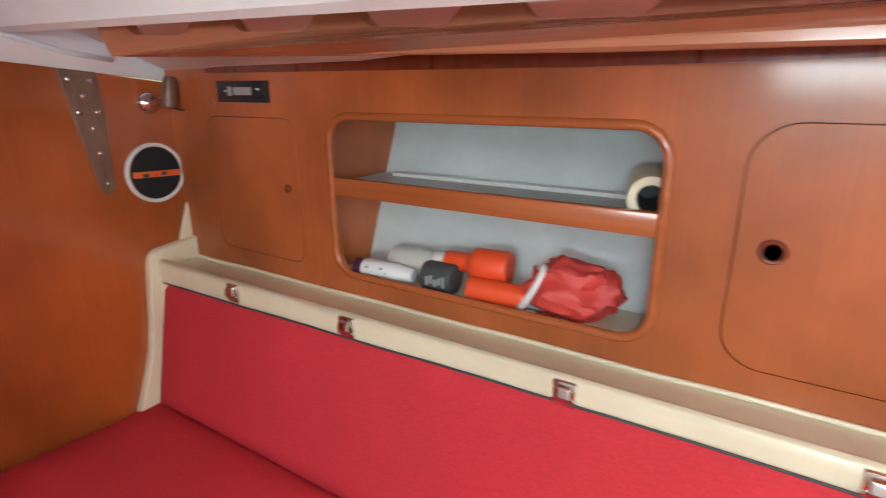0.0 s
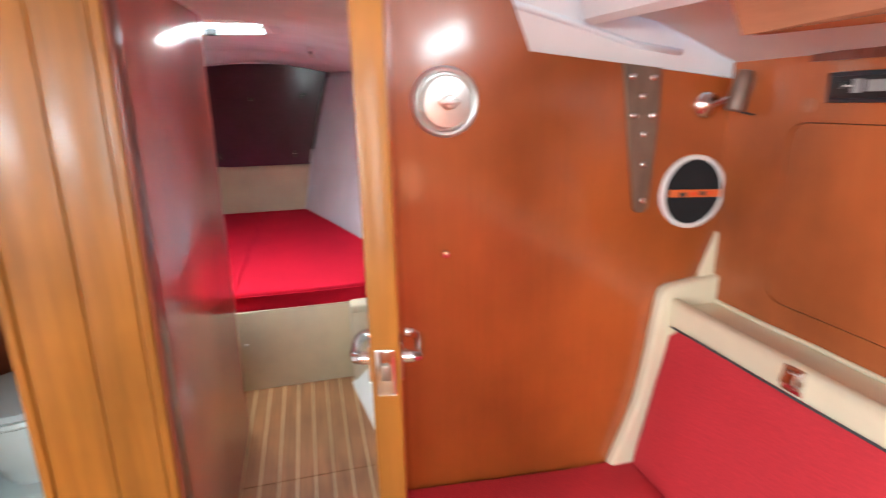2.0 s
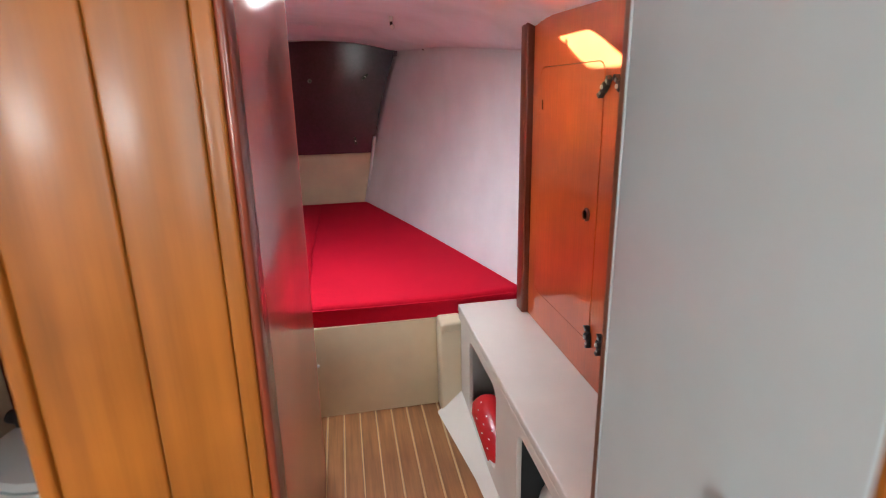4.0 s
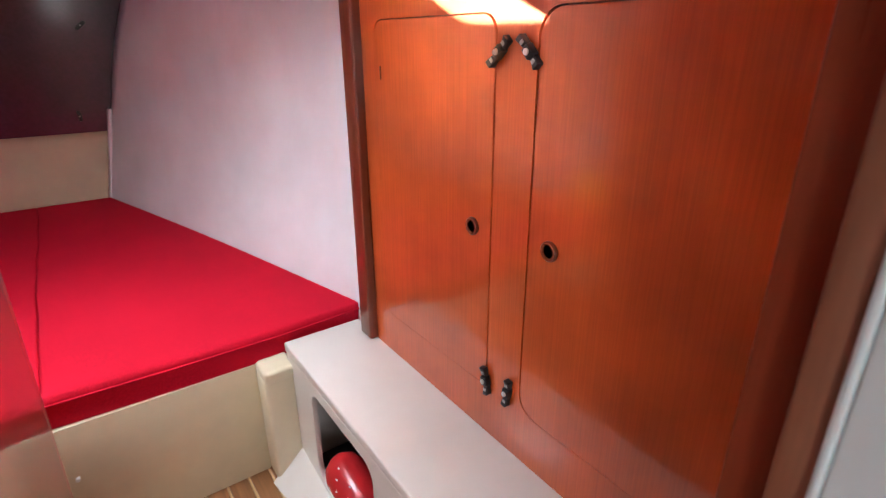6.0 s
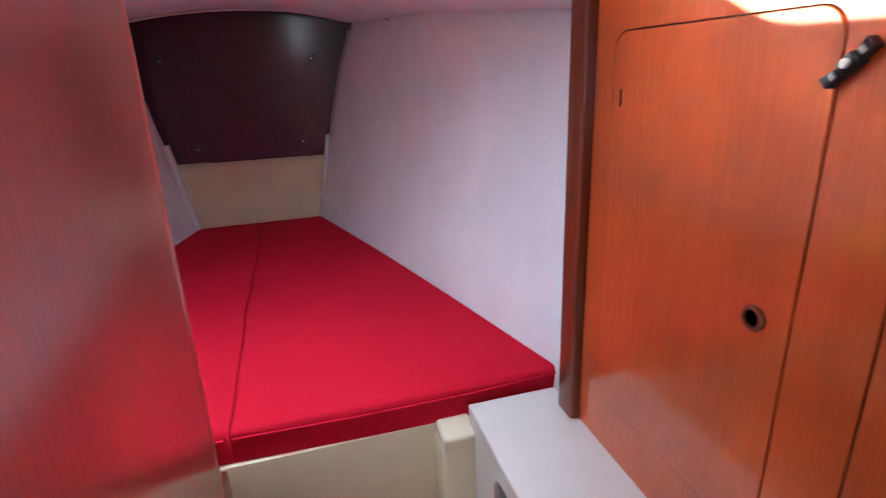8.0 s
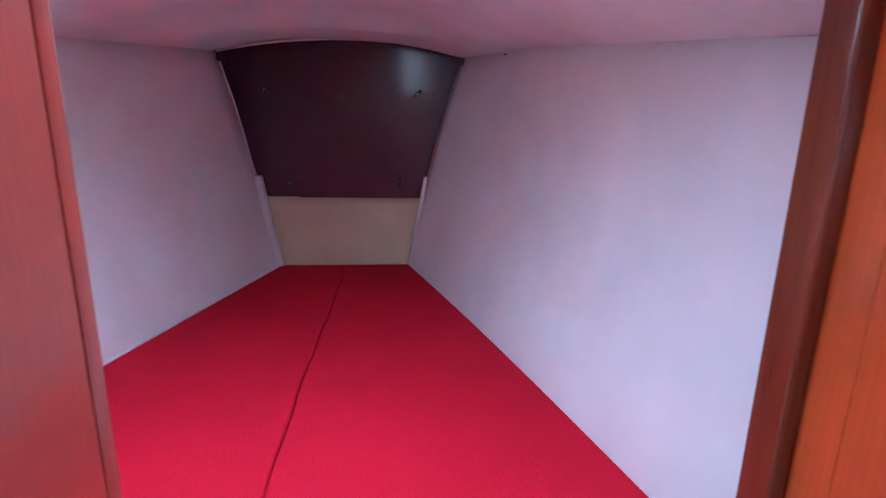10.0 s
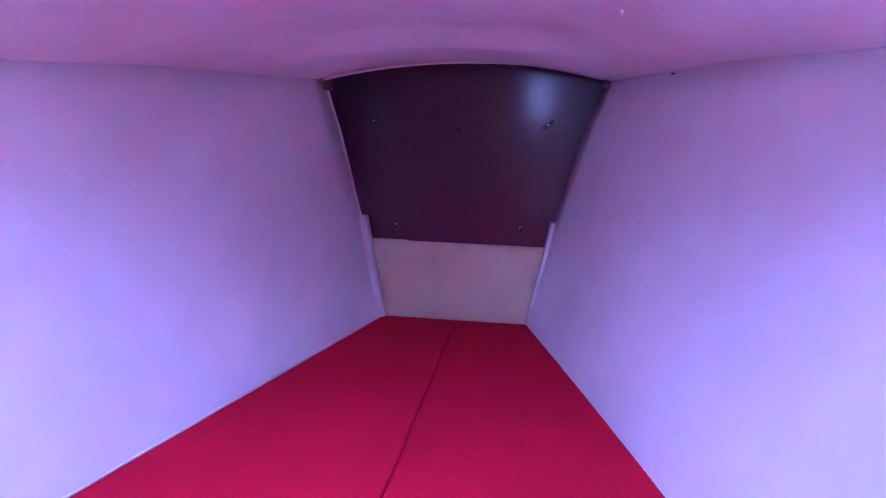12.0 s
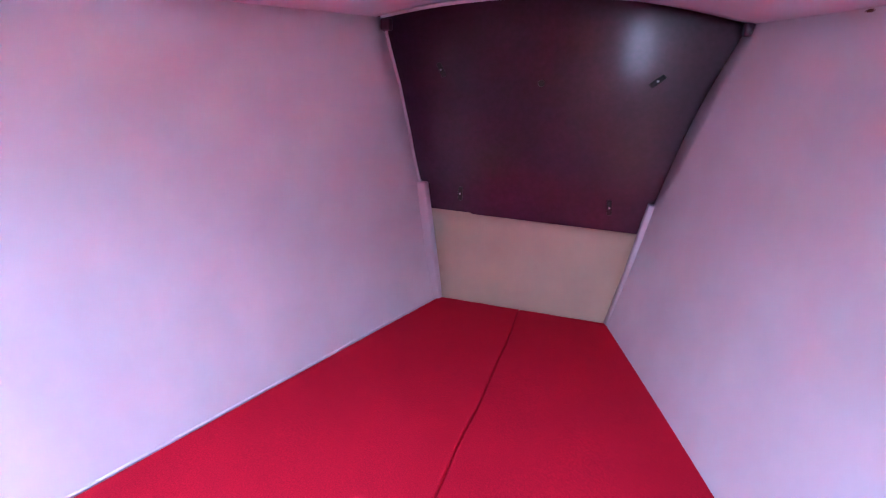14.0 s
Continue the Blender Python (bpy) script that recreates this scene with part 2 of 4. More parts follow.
def tube(points, r, n=10):
    cu = bpy.data.curves.new("tube", "CURVE")
    cu.dimensions, cu.bevel_depth, cu.bevel_resolution, cu.use_fill_caps = "3D", r, 4, True
    sp = cu.splines.new("POLY")
    sp.points.add(len(points) - 1)
    for p, q in zip(sp.points, points):
        p.co = (*q, 1)
    ob = bpy.data.objects.new("tube", cu)
    me = bpy.data.meshes.new_from_object(ob)
    bpy.data.objects.remove(ob)
    bpy.data.curves.remove(cu)
    return me


def loop_tube(points, r):
    return tube(list(points) + [points[0], points[1]], r)


def blob(m, seed, amp, freq, subdiv=4):
    bm = bmesh.new()
    bmesh.ops.create_icosphere(bm, subdivisions=subdiv, radius=1)
    for v in bm.verts:
        d = v.co.normalized()
        k = noise.noise(d * freq + Vector((seed, 0, 0))) + 0.5 * noise.noise(d * freq * 2.3 + Vector((0, seed, 0)))
        v.co = d * (1 + amp * k)
    bm.transform(m)
    return bm


def structure(name, bm, mat, label):
    return tagged(part(name, bm, mat), label, name.rstrip("_0123456789").replace("_", " "), kind="structure")


# ---- setting: fore cabin ----
HATCH = (-0.25, 1.94, 0.25, 2.28)


def hull_low(y, s=1):
    return 0.343 + (4.115 - y) * 0.2735 + (0.016 if s > 0 else 0.004) * math.sin(math.pi * min(1.0, max(0.0, (4.115 - y) / 1.93)))


def hull_top(y):
    k = (4.0 - y) / 2.0
    return 0.53 + 0.65 * k - 0.20 * k * k


def ceiling_z(x, y):
    sag = 0.055 * min(1.0, max(0.0, 3.2 - y))
    edge = 1.43 + 0.042 * (y - 2.0) - sag
    k = min(1.0, abs(x) / hull_top(y))
    crown = 0.115 - 0.022 * max(0.0, y - 2.0) + sag
    wide = 0.42 + 0.30 * max(0.0, 3.5 - y)
    lift = 0.045 * min(1.0, max(0.0, (wide - abs(x)) / 0.07)) * min(1.0, max(0.0, (3.52 - y) / 0.08))
    lift = lift * lift * (3 - 2 * lift / 0.045) / 0.045
    return edge + crown * (1 - k * k) + lift


def grid(fn, nu, nv, skip=None):
    bm = bmesh.new()
    vs = [[bm.verts.new(fn(i / nu, j / nv)) for j in range(nv + 1)] for i in range(nu + 1)]
    for i in range(nu):
        for j in range(nv):
            if skip is None or not skip((i + 0.5) / nu, (j + 0.5) / nv):
                bm.faces.new((vs[i][j], vs[i + 1][j], vs[i + 1][j + 1], vs[i][j + 1]))
    return bm


def thick(ob, t, offset=1.0):
    md = ob.modifiers.new("thickness", "SOLIDIFY")
    md.thickness, md.offset = t, offset
    return ob


def bow_line(z):
    """Half width and y of the bow bulkhead at a height."""
    k = (z - 0.478) / (1.514 - 0.478)
    return 0.335 + 0.06 * min(1, k / 0.34) + max(0, k - 0.34) / 0.66 * 0.136, 4.125 + 0.035 * min(1, k / 0.34) - max(0, k - 0.34) / 0.66 * 0.24


def hull_x(y, z, s):
    lo, hi = hull_low(y, s) + 0.003, hull_top(min(y, 4.05))
    k = (z - 0.478) / (ceiling_z(hi, y) + 0.01 - 0.478)
    x = lo + (hi - lo) * k + 0.05 * math.sin(math.pi * max(0.0, k)) * min(1.0, max(0.0, (4.0 - y) / 1.2))
    near_bow = max(0.0, (y - 3.0) / 1.1)
    x += 0.022 * near_bow * math.sin(math.pi * min(1.0, max(0.0, k) / 0.8))
    return s * x + 0.05 * max(0.0, k) ** 3 * near_bow


def hull_side(s):
    def at(u, v):
        end = bow_line(0.30 + 1.24 * v)[1] + (0.03 if v < 0.5 else 0.0)
        y = 0.80 + u * (end - 0.80)
        z = 0.30 + (ceiling_z(hull_top(min(y, 4.05)), y) - 0.29) * v
        return (hull_x(y, z, s), y, z)
    return grid(at, 40, 14)


thick(structure("wall_hull_starboard", hull_side(1), HULL, "smooth white lined hull side flaring outward above the berth"), 0.02, -1.0)
thick(structure("wall_hull_port", hull_side(-1), HULL, "smooth white lined hull side flaring outward above the berth"), 0.02, 1.0)


def fore_ceiling(u, v):
    y = 0.74 + v * (3.89 - 0.74)
    hx = hull_top(min(y, 4.05)) + 0.06
    ks = (-1, HATCH[0] / hx, HATCH[2] / hx, 1)
    t = u * 24
    if t < 8:
        k = ks[0] + (ks[1] - ks[0]) * t / 8
    elif t < 16:
        k = ks[1] + (ks[2] - ks[1]) * (t - 8) / 8
    else:
        k = ks[2] + (ks[3] - ks[2]) * (t - 16) / 8
    return (k * hx, y, ceiling_z(k * hx, y))


NV = 70
thick(structure("ceiling_fore", grid(fore_ceiling, 24, NV, lambda u, v: 8 <= u * 24 < 16 and HATCH[1] < 0.74 + v * 3.15 < HATCH[3]), FORE_LINER, "white lined deckhead with a moulded hatch recess"), 0.012, 1.0)

# bow: dark panel over a cream one
bow = thing("wall_bow", "dark varnished panel above a cream painted board at the bow", "wall", kind="structure")


def bow_panel(z0, z1, arch, push):
    bm = bmesh.new()
    rows = []
    for j in range(9):
        k = j / 8
        row = []
        for i in range(13):
            s = -1 + 2 * i / 12
            z = z0 + (z1 + arch * (1 - s * s) - z0) * k
            w, y = bow_line(z0 + (z1 - z0) * k)
            row.append(bm.verts.new((s * (w + 0.022) + 0.045 * max(0.0, (z - 0.478) / 1.04), y + push, z)))
        rows.append(row)
    for a, b in zip(rows, rows[1:]):
        for i in range(12):
            bm.faces.new((a[i], a[i + 1], b[i + 1], b[i]))
    return bm


part("dark_panel", hex_solid([(-0.74, 4.180, 0.833), (0.78, 4.130, 0.833), (0.78, 4.150, 0.833), (-0.74, 4.200, 0.833)], [(-0.74, 4.128, 1.72), (0.78, 4.078, 1.72), (0.78, 4.098, 1.72), (-0.74, 4.148, 1.72)]), BOW, bow, "dark red-brown varnished panel with turn buttons", False)
zs = [0.80 + 0.09 * k for k in range(9)]
ring = [(hull_x(3.86, z, 1) + 0.007, z) for z in zs] + [(0.5 - 0.1 * k, ceiling_z(0.5 - 0.1 * k, 3.86) + 0.006) for k in range(11)] + [(hull_x(3.86, z, -1) - 0.007, z) for z in zs[::-1]]
part("recess_front", plate([(-0.78, 0.80), (-0.78, 1.70), (0.82, 1.70), (0.82, 0.80)] + ring, [], 0.008, Matrix.Translation((0, 3.86, 0)) @ Y_FACE), BOW, bow)
part("recess_top", block((-0.78, 3.862, 1.68), (0.82, 4.22, 1.70), 0), BOW, bow)
for sx in (-0.75, 0.77):
    part("recess_side", block((sx, 3.862, 0.70), (sx + 0.015, 4.22, 1.68), 0), BOW, bow)
p2 = part("lower_board", bow_panel(0.44, 0.838, 0.0, 0.006), CREAM_MATT, bow, "cream painted board")
thick(p2, 0.012, 1.0)
for sx, z, turn in ((-0.372, 1.370, -28), (0.378, 1.358, 50), (-0.28, 0.912, 0), (0.283, 0.920, -6)):
    py = 4.156 - 0.0329 * sx - 0.0586 * (z - 0.833)
    button = part("turn_button", moved(block((-0.0085, -0.012, -0.027), (0.0085, 0.004, 0.027), 0.004, 2), pose(sx, py, z, 0, turn, 0)), BLACK, bow, "small black turn button")
    part("pin", rod((sx, py - 0.011, z), (sx, py - 0.0155, z), 0.0042, 0.003), SATIN, button)
part("plug", rod((0.0, 4.130, 1.337), (0.0, 4.116, 1.337), 0.013, 0.010), BLACK, bow, "round black plug")
for s in (-1, 1):
    w0, y0 = bow_line(0.47)
    w1, y1 = bow_line(0.93)
    part("corner_bead", hex_solid([(s * (w0 - 0.006), y0 - 0.03, 0.47), (s * (w0 + 0.03), y0 - 0.03, 0.47), (s * (w0 + 0.03), y0 + 0.02, 0.47), (s * (w0 - 0.006), y0 + 0.02, 0.47)],
         [(s * (w1 - 0.004), y1 - 0.03, 0.95), (s * (w1 + 0.03), y1 - 0.03, 0.95), (s * (w1 + 0.03), y1 + 0.02, 0.95), (s * (w1 - 0.004), y1 + 0.02, 0.95)], 0.005), HULL, bow)
    w2, y2 = bow_line(1.514)
    edge = [0.93 + 0.055 * k for k in range(11)]
    part("side_bead", tube([(hull_x(bow_line(z)[1], z, s) - s * 0.002, bow_line(z)[1] - 0.002, z) for z in edge], 0.005), HULL, bow)
    part("corner_block", block((s * (w2 + 0.002) + 0.028, y2 - 0.045, 1.478), (s * (w2 + 0.002) + 0.062, y2 - 0.012, 1.515), 0.006), BOW, bow)
part("top_bead", tube([(-0.505 + 1.12 * i / 16, 3.885, 1.520 + 0.060 * (1 - (i / 8 - 1) ** 2)) for i in range(17)], 0.006), HULL, bow)

# deck hatch over the berth's foot
hz = 1.60
hatch = thing("hatch", "closed deck hatch with a clear pane in a white frame", "hatch")
x0, y0, x1, y1 = HATCH
part("hatch_frame", plate(rounded(x0 - 0.03, y0 - 0.03, x1 + 0.03, y1 + 0.03, 0.05), [rounded(x0 + 0.012, y0 + 0.012, x1 - 0.012, y1 - 0.012, 0.04)], 0.03, pose(0, 0, hz + 0.02), 0.004), WHITEP, hatch)
part("coaming", plate(rounded(x0 - 0.02, y0 - 0.02, x1 + 0.02, y1 + 0.02, 0.05), [rounded(x0, y0, x1, y1, 0.04)], 0.030, pose(0, 0, hz - 0.008), 0.003), FORE_LINER, hatch, "white moulded coaming")
pane = part("pane", plate(rounded(x0 + 0.012, y0 + 0.012, x1 - 0.012, y1 - 0.012, 0.04), [], 0.008, pose(0, 0, hz + 0.030)), GLASS, hatch)
pane.visible_shadow = False
part("latch_handle", block((0.015, y1 - 0.060, hz - 0.032), (0.065, y1 - 0.032, hz - 0.006), 0.006), BLACK, hatch)
part("latch_post", rod((0.04, y1 - 0.045, hz - 0.01), (0.04, y1 - 0.045, hz + 0.03), 0.008), BLACK, hatch)
for s in (-1, 1):
    hook = thing("ceiling_hook", "small black and white lashing hook on the deckhead", "hook", "deckhead hooks")
    bx, by, bz = 0.437 * s, 2.70, ceiling_z(0.437, 2.70) - 0.008
    part("base", rod((bx, by, bz - 0.014), (bx, by, bz + 0.014), 0.009, 0.011, bevel=0.002), WHITEP, hook)
    part("stem", rod((bx, by, bz - 0.034), (bx, by, bz - 0.012), 0.006), BLACK, hook)
    part("tip", lathe([(0.001, -0.011), (0.008, -0.008), (0.011, 0), (0.008, 0.008), (0.001, 0.011)], pose(bx + 0.004, by - 0.006, bz - 0.036)), WHITEP, hook)

# floor of teak and holly
floor = thing("floor", "teak planked cabin sole with pale holly strips", "floor", kind="structure")
part("subfloor", block((-1.6, -2.4, -0.05), (1.6, 4.2, -0.012), 0), DUSK, floor)
for k in range(10):
    xa = 0.047 + 0.0642 * (k - 1)
    for ya, yb in ((1.452, 2.145), (-2.35, 1.449)):
        part("plank", block((xa + 0.004, ya, -0.014), (xa + 0.0602, yb, 0.0), 0.001, 1), TEAK, floor)
        part("strip", block((xa - 0.0025, ya, -0.014), (xa + 0.0025, yb, -0.0004), 0), HOLLY, floor)
part("sole_edge", block((0.62, -2.35, -0.014), (1.6, 0.73, -0.002), 0), TEAK, floor)
part("sole_edge", block((-1.6, -2.35, -0.014), (-0.025, 0.70, -0.002), 0), TEAK, floor)

# port side of the passage: polished partition
pw = thing("wall_partition", "polished mahogany partition that mirrors the berth", "wall", kind="structure")
def leaning(bm, per_metre, z0):
    """Leans an upright piece towards starboard about the height z0."""
    for v in bm.verts:
        v.co.x += per_metre * (v.co.z - z0)
    return bm


part("panel", leaning(block((0.018, 0.795, 0.0), (0.0545, 1.775, 1.60), 0.002), 0.013, 0.5), MIRROR_WOOD, pw)
part("edge_trim", leaning(block((0.010, 1.776, 0.0), (0.0550, 1.796, 1.60), 0.003), 0.013, 0.5), MIRROR_WOOD, pw, "rounded mahogany edge trim")
part("head_lining", leaning(block((0.001, 0.80, 0.0), (0.0165, 1.775, 1.60), 0), 0.013, 0.5), WOOD_DARK, pw)

# Unseen panel, added to keep the lit floor's glare off the lockers.
part("floor_glare_screen", block((-0.030, 1.800, 0.0), (-0.012, 2.135, 0.385), 0.001), WOOD_DARK, pw)

# boarded jamb between the passage and the head
jamb = thing("door_jamb", "honey-coloured varnished pine boards with worn rounded edges", "door jamb", kind="structure")
for ua, ub, pr in ((-0.130, -0.1135, 0.006), (-0.1127, -0.0115, 0.0), (-0.0105, 0.0715, 0.0), (0.0722, 0.091, 0.002)):
    part("board", leaning(block((ua, 0.738 - pr, 0.0), (ub, 0.790, 1.72), 0.0035, 3), 0.018, 1.4), WOOD_LIGHT, jamb)
part("worn_edge", leaning(block((0.0906, 0.7385, 0.0), (0.1010, 0.790, 1.72), 0.005, 3), 0.018, 1.4), WOOD_DARK, jamb, "dark worn edge")
part("backing", leaning(block((-0.124, 0.744, 0.0), (0.094, 0.786, 1.72), 0), 0.018, 1.4), WOOD_DARK, jamb)

# starboard jamb of the passage
sj = thing("door_jamb_starboard", "dark mahogany door post beside the white door", "door jamb", kind="structure")
part("post", block((0.536, 0.768, 0.0), (0.64, 0.867, 1.66), 0.004), WOOD_DARK, sj)
part("stop", block((0.517, 0.8075, 0.0), (0.5355, 0.832, 1.66), 0.004), STOPWOOD, sj, "worn brown door stop")

# berth
bb = thing("bunk", "cream painted bunk front with a small pin latch", "bunk")
part("front", block((-0.86, 2.136, 0.0), (0.505, 2.150, 0.391), 0.003), CREAM_MATT, bb)
part("corner_pillar", block((0.504, 2.060, 0.0), (0.60, 2.16, 0.372), 0.014, 4), CREAM, bb, "rounded cream corner pillar")
part("pillar_cap", block((0.506, 2.055, 0.358), (0.60, 2.16, 0.400), 0.012, 4), CREAM, bb)
part("pin_latch", rod((0.03, 2.138, 0.235), (0.03, 2.124, 0.237), 0.005), WHITEP, bb)
part("deck", hex_solid([(-0.9, 2.146, 0.37), (0.9, 2.146, 0.37), (0.36, 4.14, 0.37), (-0.36, 4.14, 0.37)], [(-0.9, 2.146, 0.39), (0.9, 2.146, 0.39), (0.36, 4.14, 0.39), (-0.36, 4.14, 0.39)]), CREAM_MATT, bb)


def berth_half(s):
    """One of the two mattress halves: front edge bowed, outer edge along the hull."""
    cols = [0, 0.004, 0.010, 0.02, 0.04] + [0.1 * k for k in range(1, 10)] + [0.95, 0.975, 0.99, 1]
    rows = [0, 0.002, 0.005, 0.010, 0.02] + [0.045 * k for k in range(1, 22)] + [0.97, 0.985, 1]
    n, m = len(rows) - 1, len(cols) - 1
    y_front, y_bow, zb, zt = 2.128, 4.128, 0.392, 0.480

    def at(u, v, z):
        front = y_front + 0.022 * max(0.0, 1 - 1.6 * v) + 0.03 * v * v
        y = front + (y_bow - front) * u
        xo = hull_low(y, s) - 0.004
        x = 0.0006 + (xo - 0.0006) * v + s * (0.004 * math.sin(9 * u + 1) + 0.002 * math.sin(31 * u)) * (1 - v)
        return (s * x, y, z)
    bm = bmesh.new()
    top = [[None] * (m + 1) for _ in range(n + 1)]
    bot = [[None] * (m + 1) for _ in range(n + 1)]
    for i, u in enumerate(rows):
        for j, v in enumerate(cols):
            soft = 0.0
            for d, r in ((u * 2.0, 0.016), ((1 - u) * 2.0, 0.006), (v * 0.6, 0.008), ((1 - v) * 0.6, 0.010)):
                soft += r * (1 - math.sqrt(max(0, 1 - (1 - min(1, d / r)) ** 2)))
            wave = 0.003 * noise.noise(Vector((s * x_scale * v, u * 5, 3.0))) * min(1, v * 8, (1 - v) * 8)
            top[i][j] = bm.verts.new(at(u, v, zt - min(soft, 0.024) + wave))
            bot[i][j] = bm.verts.new(at(u, v, zb))
    for i in range(n):
        for j in range(m):
            bm.faces.new((top[i][j], top[i + 1][j], top[i + 1][j + 1], top[i][j + 1]))
            bm.faces.new((bot[i][j], bot[i][j + 1], bot[i + 1][j + 1], bot[i + 1][j]))
    for i in range(n):
        bm.faces.new((top[i][0], bot[i][0], bot[i + 1][0], top[i + 1][0]))
        bm.faces.new((top[i][m], top[i + 1][m], bot[i + 1][m], bot[i][m]))
    for j in range(m):
        bm.faces.new((top[0][j], top[0][j + 1], bot[0][j + 1], bot[0][j]))
        bm.faces.new((top[n][j], bot[n][j], bot[n][j + 1], top[n][j + 1]))
    return bm


x_scale = 3.0
for s, nm in ((1, "starboard"), (-1, "port")):
    mt = thing("berth_mattress", "red cloth half of a fitted V-shaped berth mattress", "mattress", "berth cushions")
    part("cushion", berth_half(s), RED_FINE, mt)
    part("piping", tube([(s * 0.010, 2.148, 0.459), (s * 0.30, 2.138, 0.459), (s * 0.60, 2.138, 0.459), (s * 0.865, 2.156, 0.459)], 0.003), RED_FINE, mt)

sack = thing("yellow_bag", "crumpled yellow nylon bag lying on the berth", "bag")
part("sack_body", blob(pose(-0.71, 2.42, 0.545, 0, 0, 20) @ Matrix.Diagonal((0.10, 0.13, 0.085, 1)), 3.1, 0.28, 2.2), YELLOW, sack)
part("sack_neck", blob(pose(-0.66, 2.50, 0.60, 25, 0, 30) @ Matrix.Diagonal((0.035, 0.05, 0.04, 1)), 7.7, 0.3, 2.5, 3), YELLOW, sack)

# white seat box under the lockers
sb = thing("seat_box", "off-white moulded seat box with two open stowage holes", "seat box")
side = Matrix.Translation((0.596, 0, 0)) @ X_FACE
part("side_panel", plate([(0.86, 0.0), (2.098, 0.0), (2.098, 0.4245), (0.86, 0.4245)], [rounded(1.575, 0.085, 1.925, 0.388, 0.045), rounded(0.96, 0.085, 1.375, 0.388, 0.045)], 0.016, side, 0.003), BOXWHITE, sb)
part("top", prism([(0.5865, 0.425), (0.5865, 0.455), (0.83, 0.455), (0.83, 0.425)], 0.86, 2.104, 0.005, 3), BOXWHITE, sb)
part("end_panel", block((0.604, 2.084, 0.0), (0.83, 2.098, 0.43), 0.002), BOXWHITE, sb)
part("toe_flange", hex_solid([(0.488, 2.072, 0.0), (0.545, 1.66, 0.0), (0.595, 0.86, 0.0), (0.612, 0.86, 0.0), (0.612, 2.072, 0.0)], [(0.592, 2.072, 0.10), (0.590, 1.66, 0.04), (0.592, 0.86, 0.012), (0.612, 0.86, 0.012), (0.612, 2.072, 0.10)]), BOXWHITE, sb, "flared moulded foot")
# Inside faces coloured dark to stand for the shade within the box.
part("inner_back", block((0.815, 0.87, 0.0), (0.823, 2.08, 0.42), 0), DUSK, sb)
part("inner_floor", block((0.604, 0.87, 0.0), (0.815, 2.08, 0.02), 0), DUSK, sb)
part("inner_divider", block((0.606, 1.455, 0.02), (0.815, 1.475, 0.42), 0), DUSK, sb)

ext = thing("fire_extinguisher", "red enamelled cylinder with white printing lying in the seat box", "extinguisher")
em = look((0.634, 1.870, 0.148), (0.646, 1.600, 0.070)) @ pose(0, 0, 0, 180, 0, 0)
part("cylinder", lathe([(0.001, -0.02), (0.03, -0.018), (0.05, 0.0), (0.06, 0.03), (0.06, 0.22), (0.048, 0.25), (0.025, 0.268), (0.001, 0.27)], em), REDGLOSS, ext)
up = (em.to_3x3().inverted() @ Vector((-0.75, -0.25, 0.62)))
facing = math.atan2(up.y, up.x)
for k in range(9):
    a = facing + 0.34 * (k % 3 - 1)
    q = em @ Vector((0.0595 * math.cos(a), 0.0595 * math.sin(a), 0.035 + 0.021 * k))
    part("printed_bar", blob(Matrix.Translation(q) @ Matrix.Diagonal((0.0026, 0.0060, 0.0018, 1)), 1.0, 0.0, 1.0, 1), WHITEP, ext)
part("valve", rod(em @ Vector((0, 0, 0.265)), em @ Vector((0, 0, 0.30)), 0.018), BLACK, ext)
cl = thing("white_cloth", "folded white cloth stowed in the seat box", "cloth")
part("folds", blob(pose(0.70, 1.19, 0.17, 0, 0, 10) @ Matrix.Diagonal((0.085, 0.16, 0.145, 1)), 5.3, 0.18, 2.0), WHITEP, cl)
blk = thing("support_block", "dark batten beneath the stowed cylinder", "batten")
part("batten_body", block((0.62, 1.61, 0.02), (0.80, 1.66, 0.066), 0.006), DUSK, blk)

# locker front
lk = thing("wall_lockers", "varnished mahogany locker front above the seat box", "wall", kind="structure")
LX = 0.833
DL, DR = (1.465, 0.574, 1.900, 1.324), (0.945, 0.575, 1.3675, 1.328)
lkm = Matrix.Translation((LX, 0, 0)) @ X_FACE
part("face", plate([(0.80, 0.45), (2.02, 0.45), (2.02, 1.56), (0.80, 1.56)], [rounded(*DL, 0.035), rounded(*DR, 0.045)], 0.016, lkm), WOOD, lk)
part("back", block((LX + 0.010, 0.80, 0.44), (LX + 0.02, 2.02, 1.56), 0), WOOD_DARK, lk)
part("post", block((0.800, 1.962, 0.455), (0.842, 2.026, 1.56), 0.007, 3), WOOD_DARK, lk, "darker rounded post")
part("return", block((0.842, 2.006, 0.3), (1.20, 2.022, 1.56), 0), HULL, lk)
part("head_trim", block((0.815, 1.2, 1.475), (0.84, 1.99, 1.50), 0.005), WOOD_DARK, lk)


def finger_hole(parent, x, y, z, hole_mat=DUSK):
    m = Matrix.Translation((x, y, z)) @ pose(0, 0, 0, 0, -90, 0)
    ring = part("ring", lathe([(0.0185, -0.004), (0.0185, 0.003), (0.016, 0.0055), (0.0125, 0.005), (0.0115, -0.004)], m), WOOD_DARK, parent, "turned brown finger ring")
    # Dark disc in place of the shaded depth of the hole.
    part("hole", lathe([(0.0122, 0.0012), (0.001, 0.0012)], m), DUSK, ring)
    return ring


